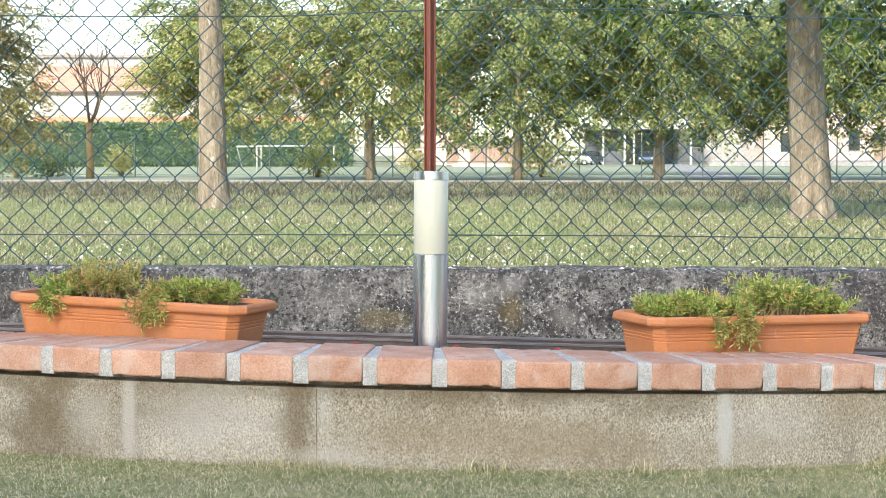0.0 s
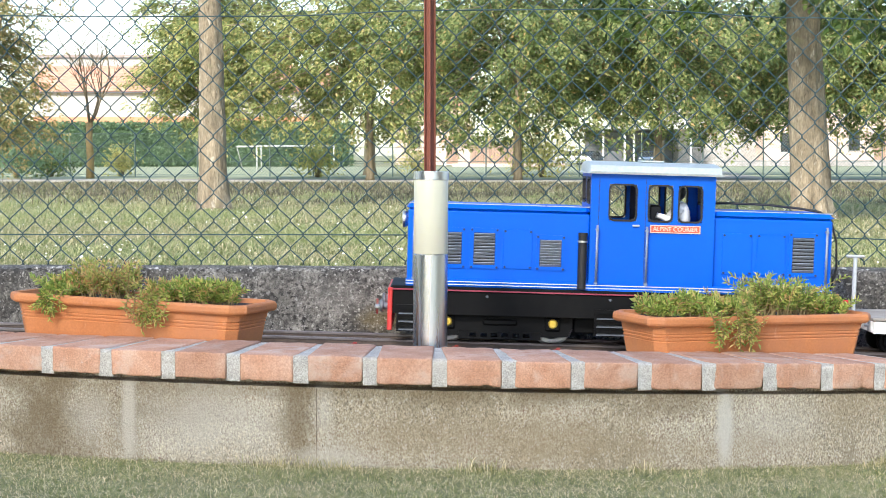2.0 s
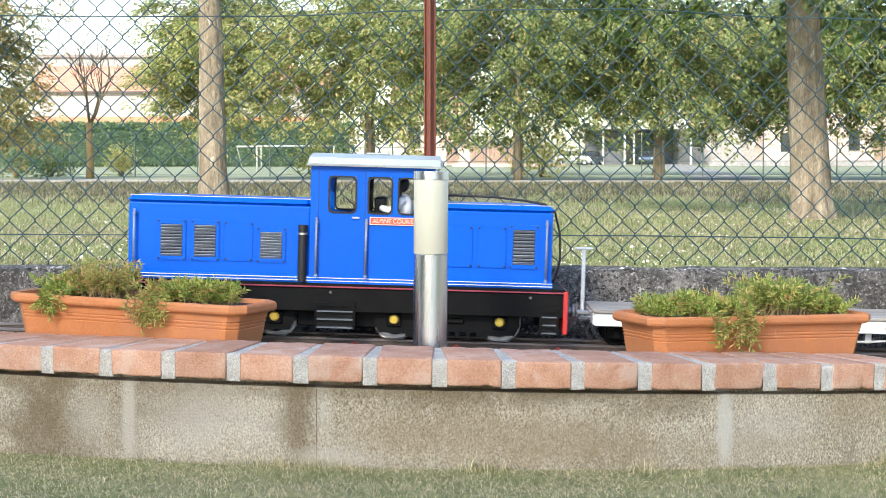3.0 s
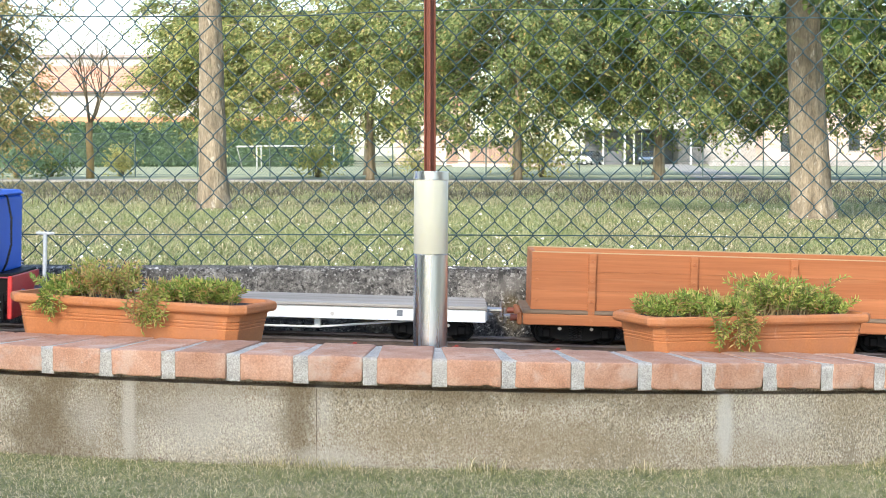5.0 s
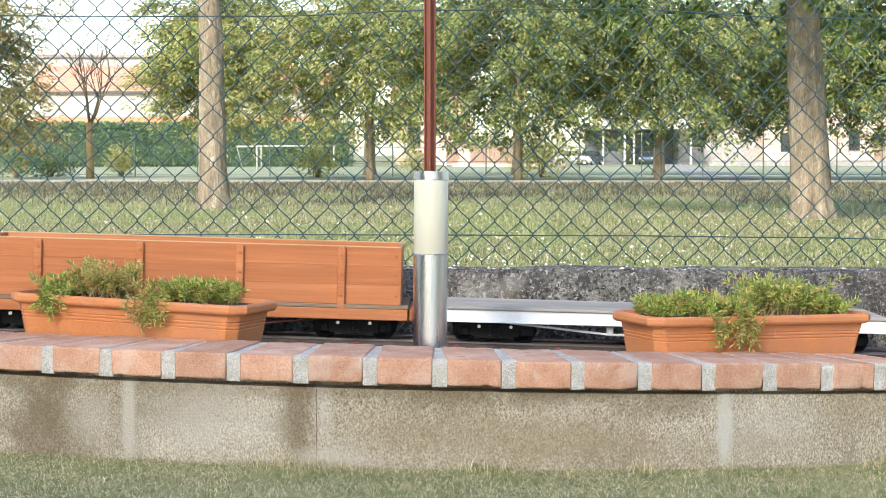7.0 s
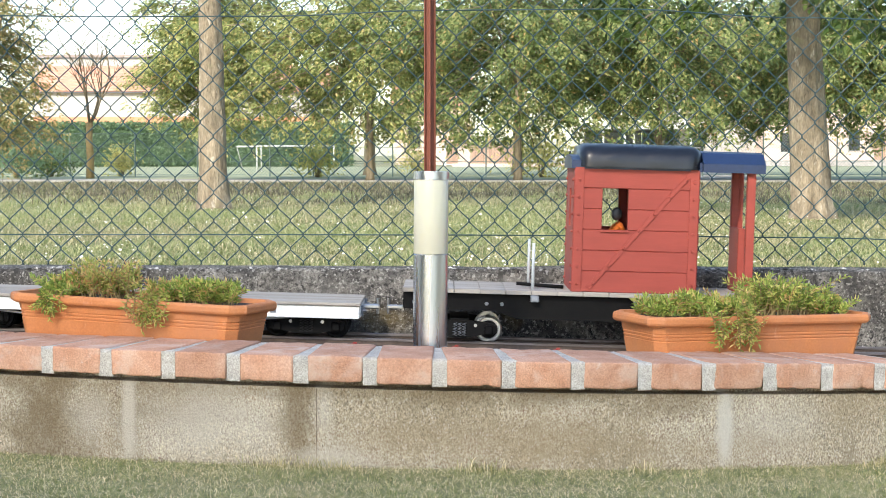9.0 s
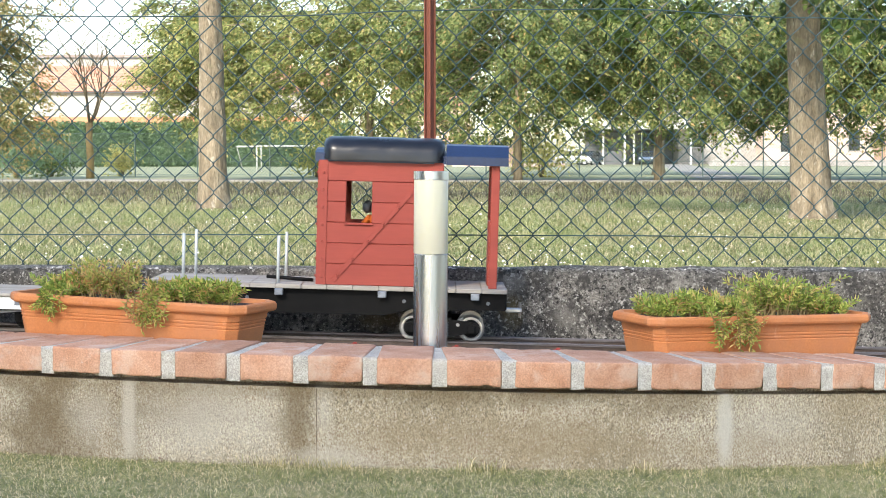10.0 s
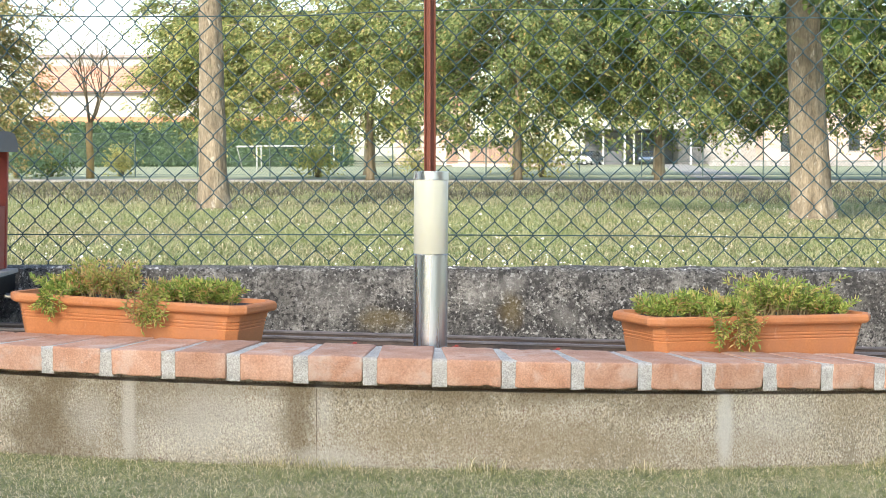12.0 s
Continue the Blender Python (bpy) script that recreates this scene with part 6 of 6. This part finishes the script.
    tube("cable", pts, 0.0032, M["rubber"], v, 6, "black cable hanging over the hood end")
    part("headlamp", turned(lathe([(0.018, 0), (0.022, 0.01), (0.022, 0.016), (0.016, 0.018)], 18), -90, "Y", (-0.551, 0, 0.315)), M["chrome"], v)
    return v


def end_beam(v, x, half, m):
    part("end_beam", box(x - 0.008, x + 0.008, -half, half, 0.057, 0.088, 0.002), m, v)


def flat_car(stand):
    v = thing("flat_wagon", pose(0, 0, 0), "white-framed flat riding wagon with grey wooden deck", "wagon", "flat wagons")
    H = 0.584
    for k in range(5):
        y0 = -0.142 + 0.0572 * k
        part("deck_board", box(-H, H, y0, y0 + 0.0552, 0.088, 0.097, 0.002), M["deckwood"], v)
    for s in (-1, 1):
        y = s * 0.132
        part("side_beam", box(-H + 0.004, H - 0.004, y - 0.005, y + 0.005, 0.057, 0.0878, 0.001), M["white"], v, "white painted side beam")
        part("beam_flange", box(-H + 0.004, H - 0.004, y - 0.008, y + 0.008, 0.055, 0.059, 0.001), M["white"], v)
        part("small_plate", box(0.348, 0.364, y + s * 0.005 - 0.001, y + s * 0.005 + 0.001, 0.066, 0.083, 0.0005), M["louvre"], v)
        for x in (-0.14, 0.14):
            part("king_post", box(x - 0.009, x + 0.009, s * 0.11 - 0.006, s * 0.11 + 0.006, 0.027, 0.057, 0.002), M["white"], v)
        tube("truss_rod", [(-0.42, s * 0.11, 0.056), (-0.14, s * 0.11, 0.030), (0.14, s * 0.11, 0.030), (0.42, s * 0.11, 0.056)], 0.0035, M["white"], v, 6)
    for x in (-H + 0.008, H - 0.008):
        end_beam(v, x, 0.126, M["white"])
        for y in (-0.11, 0.11):
            part("hook", tube_ring(x + math.copysign(0.010, x), y, 0.075), M["louvre"], v)
    for x in (-0.441, 0.441):
        bogie(v, x, 0.077, 0.030)
    coupler(v, -H, -1)
    coupler(v, H, 1)
    if stand:
        part("control_post", lathe([(0.0055, 0.06), (0.0055, 0.245), (0.004, 0.247)], 14, at=(-H - 0.018, 0, 0)), M["perspex"], v, "slim grey-white control post")
        part("control_handle", box(-H - 0.043, -H + 0.007, -0.006, 0.006, 0.245, 0.253, 0.003), M["perspex"], v, "short cross handle")
        part("post_foot", box(-H - 0.030, -H - 0.002, -0.015, 0.015, 0.058, 0.068, 0.002), M["louvre"], v)
    return v


def tube_ring(x, y, z):
    bm = bmesh.new()
    cyl((x, y, z - 0.014), (x, y, z + 0.014), 0.0045, n=8, bm=bm)
    cyl((x - 0.012, y, z), (x + 0.012, y, z), 0.004, n=8, bm=bm)
    return bm


def gondola():
    v = thing("gondola_wagon", pose(0, 0, 0), "orange-stained wooden open wagon with high plank sides", "wagon")
    H, B = 0.573, 0.5515
    for k in range(5):
        y0 = -0.142 + 0.0572 * k
        part("deck_board", box(-H, H, y0, y0 + 0.0552, 0.083, 0.0935, 0.002), M["sillwood"], v)
    for s in (-1, 1):
        y = s * 0.125
        for z0, z1 in ((0.094, 0.1448), (0.1450, 0.1948), (0.1950, 0.243)):
            part("side_plank", box(-B, B, y - 0.007, y + 0.007, z0, z1, 0.0006), M["orangewood"], v)
        part("top_edge", box(-B + 0.001, B - 0.001, y - 0.0065, y + 0.0065, 0.243, 0.2455, 0.0005), M["topwood"], v, "bare weathered board edge")
        part("side_beam", box(-H + 0.002, H - 0.002, s * 0.136 - 0.008, s * 0.136 + 0.008, 0.054, 0.0828, 0.002), M["orangewood"], v)
        for x in (-0.394, -0.129, 0.131, 0.396):
            inner = abs(x) < 0.2
            st = part("stake", box(x - 0.010, x + 0.010, y + s * 0.012 - 0.005, y + s * 0.012 + 0.005, 0.026 if inner else 0.056, 0.241, 0.0015), M["orangewood"], v)
            for z in (0.222, 0.172, 0.118, 0.068):
                part("bolt", cyl((x, y + s * 0.015, z), (x, y + s * 0.021, z), 0.005, 0.0038, n=10), M["orangewood"], st)
        for x in (-B + 0.014, B - 0.014):
            for z in (0.222, 0.172, 0.118):
                part("bolt", cyl((x, y + s * 0.006, z), (x, y + s * 0.010, z), 0.0045, 0.0035, n=10), M["orangewood"], v)
        tube("truss_rod", [(-0.36, s * 0.12, 0.055), (-0.129, s * 0.12, 0.030), (0.131, s * 0.12, 0.030), (0.36, s * 0.12, 0.055)], 0.003, M["rust"], v, 6)
    for x in (-B + 0.007, B - 0.007):
        for z0, z1 in ((0.094, 0.1445), (0.1455, 0.1945), (0.1955, 0.243)):
            part("end_plank", box(x - 0.007, x + 0.007, -0.1175, 0.1175, z0, z1, 0.0012), M["orangewood"], v)
    for x in (-H, H):
        s = math.copysign(1, x)
        part("end_beam", box(min(x, x + s * 0.012), max(x, x + s * 0.012), -0.13, 0.13, 0.052, 0.084, 0.003), M["orangewood"], v)
        for y in (-0.1, 0.1):
            part("buffer", cyl((x + s * 0.012, y, 0.068), (x + s * 0.030, y, 0.068), 0.009, n=12), M["rust"], v)
        coupler(v, x, s, 0.062)
    for x in (-0.43, 0.43):
        bogie(v, x, 0.077, 0.030)
    return v


def caboose():
    v = thing("caboose_wagon", pose(0, 0, 0), "barn-red wooden guard's van cabin on a flat black wagon", "wagon")
    H = 0.469
    nb = 14
    for k in range(nb):
        x0 = -H + 2 * H * k / nb
        part("deck_board", box(x0, x0 + 2 * H / nb - 0.0012, -0.145, 0.145, 0.131, 0.1425, 0.0012), M["deckwood"], v)
    for s in (-1, 1):
        y = s * 0.118
        pts = [(-H + 0.004, 0.131), (-H + 0.004, 0.086), (-0.23, 0.086), (-0.17, 0.066), (0.15, 0.066), (0.22, 0.086), (H - 0.004, 0.086), (H - 0.004, 0.131)]
        part("side_sill", outline_plate(pts, y - 0.006, y + 0.006), M["black"], v)
        for x in (-0.377, -0.126, 0.143, 0.385):
            part("stake_pocket", box(x - 0.011, x + 0.011, s * 0.140 - 0.007, s * 0.140 + 0.007, 0.113, 0.1305, 0.002), M["slat"], v, "pale grey pocket bracket")
        for x in (-0.44, -0.42, -0.40, -0.25, -0.21, 0.2, 0.27, 0.42):
            part("bolt", cyl((x, y + s * 0.005, 0.104), (x, y + s * 0.010, 0.104), 0.005, n=8), M["louvre"], v)
        for x in (-0.379, -0.131):
            tube("stake_rod", [(x, s * 0.115, 0.1425), (x, s * 0.115, 0.20), (x, s * 0.115, 0.266)], 0.0042, M["perspex"], v, 8, "thin translucent stake")
    part("centre_sill", box(-H + 0.01, H - 0.01, -0.04, 0.04, 0.08, 0.131), M["black"], v)
    for x in (-H + 0.006, H - 0.006):
        part("end_sill", box(x - 0.006, x + 0.006, -0.112, 0.112, 0.086, 0.131, 0.002), M["black"], v)
    bogie(v, -0.319, 0.077, 0.032, False)
    bogie(v, 0.301, 0.077, 0.032, False)
    coupler(v, -H, -1)
    coupler(v, H, 1)
    # cabin
    B0, B1, BW, T = -0.032, 0.295, 0.128, 0.468
    Z0 = 0.1427
    win = (0.043, 0.110, 0.3058, 0.4138)
    for s in (-1, 1):
        y = s * (BW - 0.006)
        side = part("cabin_side", wall_with_holes(B0, B1, Z0, T, [win], y - 0.004, y + 0.004), M["cabred"], v)
        z = Z0
        hts = [0.055, 0.054, 0.054, 0.054, 0.054, 0.054]
        for k, h in enumerate(hts):
            z1 = min(z + h, T)
            if k == len(hts) - 1:
                z1 = T
            segs = [(B0, B1)]
            zz0, zz1 = z + 0.0008, z1 - 0.0008
            if zz1 > win[2] and zz0 < win[3]:
                segs = [(B0, win[0]), (win[1], B1)]
            for a, b in segs:
                part("board", box(a, b, y + s * 0.004 - 0.0035, y + s * 0.004 + 0.0035, zz0, zz1, 0.0012), M["cabred"], side)
            if len(segs) > 1 and zz0 < win[2] - 0.004:
                part("board", box(win[0], win[1], y + s * 0.004 - 0.0035, y + s * 0.004 + 0.0035, zz0, win[2], 0.0008), M["cabred"], side)
            if len(segs) > 1 and zz1 > win[3] + 0.004:
                part("board", box(win[0], win[1], y + s * 0.004 - 0.0035, y + s * 0.004 + 0.0035, win[3], zz1, 0.0008), M["cabred"], side)
            z = z1
        part("window_sill", box(win[0] - 0.004, win[1] + 0.004, y + s * 0.009 - 0.004, y + s * 0.009 + 0.004, win[2] - 0.006, win[2], 0.001), M["cabred"], side)
        for x in (B0 + 0.014, B1 - 0.014):
            part("corner_strip", box(x - 0.012, x + 0.012, y + s * 0.0085 - 0.0018, y + s * 0.0085 + 0.0018, Z0, T, 0.0008), M["cabred"], side)
            for k in range(7):
                zb = Z0 + 0.022 + k * 0.045
                part("bolt", cyl((x, y + s * 0.009, zb), (x, y + s * 0.0145, zb), 0.0045, 0.0032, n=8), M["cabred"], side)
        d0, d1 = (0.012, Z0 + 0.01), (0.270, T - 0.012)
        L = math.hypot(d1[0] - d0[0], d1[1] - d0[1])
        ang = math.degrees(math.atan2(d1[1] - d0[1], d1[0] - d0[0]))
        part("diagonal_brace", turned(box(0, L, -0.0018, 0.0018, -0.006, 0.006, 0.0006), -ang, "Y", (d0[0], y + s * 0.0088, d0[1])), M["cabred"], side)
        for k in range(7):
            t = (k + 0.3) / 6.6
            c = (d0[0] + (d1[0] - d0[0]) * t, d0[1] + (d1[1] - d0[1]) * t)
            part("bolt", cyl((c[0], y + s * 0.009, c[1]), (c[0], y + s * 0.0145, c[1]), 0.0045, 0.0032, n=8), M["cabred"], side)
    for x, nm in ((B0 + 0.006, "cabin_front"), (B1 - 0.006, "cabin_back")):
        holes = [(-0.03, 0.03, 0.31, 0.41)] if nm == "cabin_front" else [(-0.05, 0.05, 0.146, 0.42)]
        e = part(nm, turned(wall_with_holes(-BW + 0.011, BW - 0.011, Z0, T, holes, -0.005, 0.005), 90, "Z", (x, 0, 0)), M["cabred"], v)
        s = -1 if nm == "cabin_front" else 1
        for y in (-BW + 0.018, BW - 0.018):
            for k in range(7):
                zb = Z0 + 0.022 + k * 0.045
                part("bolt", cyl((x + s * 0.004, y, zb), (x + s * 0.010, y, zb), 0.0045, 0.0032, n=8), M["cabred"], e)
        if nm == "cabin_back":
            part("door", box(x - 0.003, x + 0.003, -0.049, 0.049, 0.146, 0.419, 0.001), M["cabred"], e)
            part("door_latch", box(x + 0.004, x + 0.018, -0.06, -0.045, 0.27, 0.30, 0.002), M["cabred"], e)
    # roof, cushion and awning
    def arched(x0, x1, half, z0, z1, m, name):
        pr = [(-half, z0), (-half, z0 + 0.022), (-half * 0.72, z1 - 0.005), (-half * 0.3, z1), (half * 0.3, z1), (half * 0.72, z1 - 0.005), (half, z0 + 0.022), (half, z0)]
        bm = bmesh.new()
        a = [bm.verts.new((x0, p, q)) for p, q in pr]
        b = [bm.verts.new((x1, p, q)) for p, q in pr]
        for i in range(8):
            bm.faces.new((a[i], a[(i + 1) % 8], b[(i + 1) % 8], b[i]))
        bm.faces.new(a[::-1])
        bm.faces.new(b)
        bmesh.ops.recalc_face_normals(bm, faces=bm.faces[:])
        return part(name, bm, m, v)
    arched(B0 - 0.008, 0.300, 0.132, T - 0.004, 0.500, M["navy"], "cabin_roof")
    arched(0.3005, 0.462, 0.146, 0.463, 0.518, M["navy"], "awning")
    bm = bmesh.new()
    nx, na = 26, 16
    rings = []
    for i in range(nx + 1):
        u = i / nx
        x = -0.018 + 0.314 * u
        pinch = 1 - 0.13 * (abs(2 * u - 1) ** 18)
        ring = []
        for k in range(na + 1):
            a = math.pi * (k / na)
            cy, cz = -math.cos(a), math.sin(a)
            sq = (abs(cy) ** 4 + abs(cz) ** 4) ** -0.25
            yy, zz = cy * sq * 0.148, cz * sq * 0.062
            w = 0.0030 * noise.noise(Vector((x * 22, yy * 14, zz * 30))) + 0.0004 * noise.noise(Vector((x * 60, yy * 30, zz * 40)))
            ring.append(bm.verts.new((x, yy * pinch * (1 + w * 4), T + 0.001 + zz * pinch + w)))
        rings.append(ring)
    for i in range(nx):
        for k in range(na):
            bm.faces.new((rings[i][k], rings[i + 1][k], rings[i + 1][k + 1], rings[i][k + 1]))
    bm.faces.new(rings[0])
    bm.faces.new(rings[-1][::-1])
    bmesh.ops.recalc_face_normals(bm, faces=bm.faces[:])
    part("seat_cushion", bm, M["leather"], v, "shiny black padded seat on the roof", True)
    for s in (-1, 1):
        part("porch_post", box(0.419, 0.441, s * 0.12 - 0.009, s * 0.12 + 0.009, 0.1427, 0.466, 0.0015), M["cabred"], v)
    part("porch_panel", box(0.418, 0.438, -0.02, 0.110, 0.1427, 0.315, 0.0015), M["cabred"], v)
    for y in (0.0, 0.03):
        part("porch_bar", cyl((0.428, y, 0.315), (0.428, y, 0.466), 0.004, n=8), M["cabred"], v)
    tube("tow_bar", [(-0.17, -0.02, 0.152), (-0.10, -0.03, 0.149), (-0.045, -0.04, 0.147)], 0.005, M["black"], v, 6, "black bar lying on the deck")
    return v


M["perspex"] = mat("cloudy_grey_perspex", [(0.3, (0.45, 0.49, 0.52)), (0.7, (0.55, 0.59, 0.62))], 10, 0.25, 0, 0)
LOCO, FLAT1, GOND, FLAT2, CAB = locomotive(), flat_car(True), gondola(), flat_car(False), caboose()
DRIVER = figure("driver_doll", pose(0, 0, 0), M["shirt"], "small seated driver doll in white shirt inside the cab", 0.92)
GUARD = figure("guard_doll", pose(0, 0, 0), M["dollorange"], "small orange-clad doll at the cabin window", 0.75, M["louvre"])
# places along the train, in metres of rail at 2.5 s
TRAIN = [(LOCO, 0.0865), (FLAT1, 1.336), (GOND, 2.584), (FLAT2, 3.826), (CAB, 4.988)]
RIDERS = [(DRIVER, TRAIN[0][1], (0.166, -0.080, 0.300)), (GUARD, TRAIN[4][1], (0.100, 0.0, 0.256))]
SPEED = [(-1, 0.746), (0, 0.746), (1.2, 0.742), (2.5, 0.727), (3.2, 0.722), (6.6, 0.722), (7.2, 0.713), (8.8, 0.664), (12, 0.674), (13, 0.674)]


def gone(t):
    """Metres run since 2.5 s."""
    def area(u):
        s = 0.0
        for (a, va), (b, vb) in zip(SPEED, SPEED[1:]):
            if u <= a:
                break
            e = min(u, b)
            ve = va + (vb - va) * (e - a) / (b - a)
            s += (e - a) * (va + ve) / 2
        return s
    return area(t) - area(2.5)


def rail_pose(s):
    c = 1 / math.sqrt(1 + GRADE * GRADE)
    return Matrix.Translation((s * c, 4.61, 0.187 - GRADE * s * c)) @ Matrix.Rotation(math.atan(GRADE), 4, "Y")


def motions():
    times = [0.5 * k for k in range(25)]
    for v, s0 in TRAIN:
        walk(v, [(t, rail_pose(s0 - gone(t))) for t in times])
    for d, s0, off in RIDERS:
        walk(d, [(t, rail_pose(s0 - gone(t)) @ Matrix.Translation(off)) for t in times])
    fine = [k / 30 for k in range(361)]
    for w, x, r in AXLES:
        walk(w, [(t, Matrix.Translation((x, 0, r)) @ Matrix.Rotation(-gone(t) / r, 4, "Y")) for t in fine])


motions()
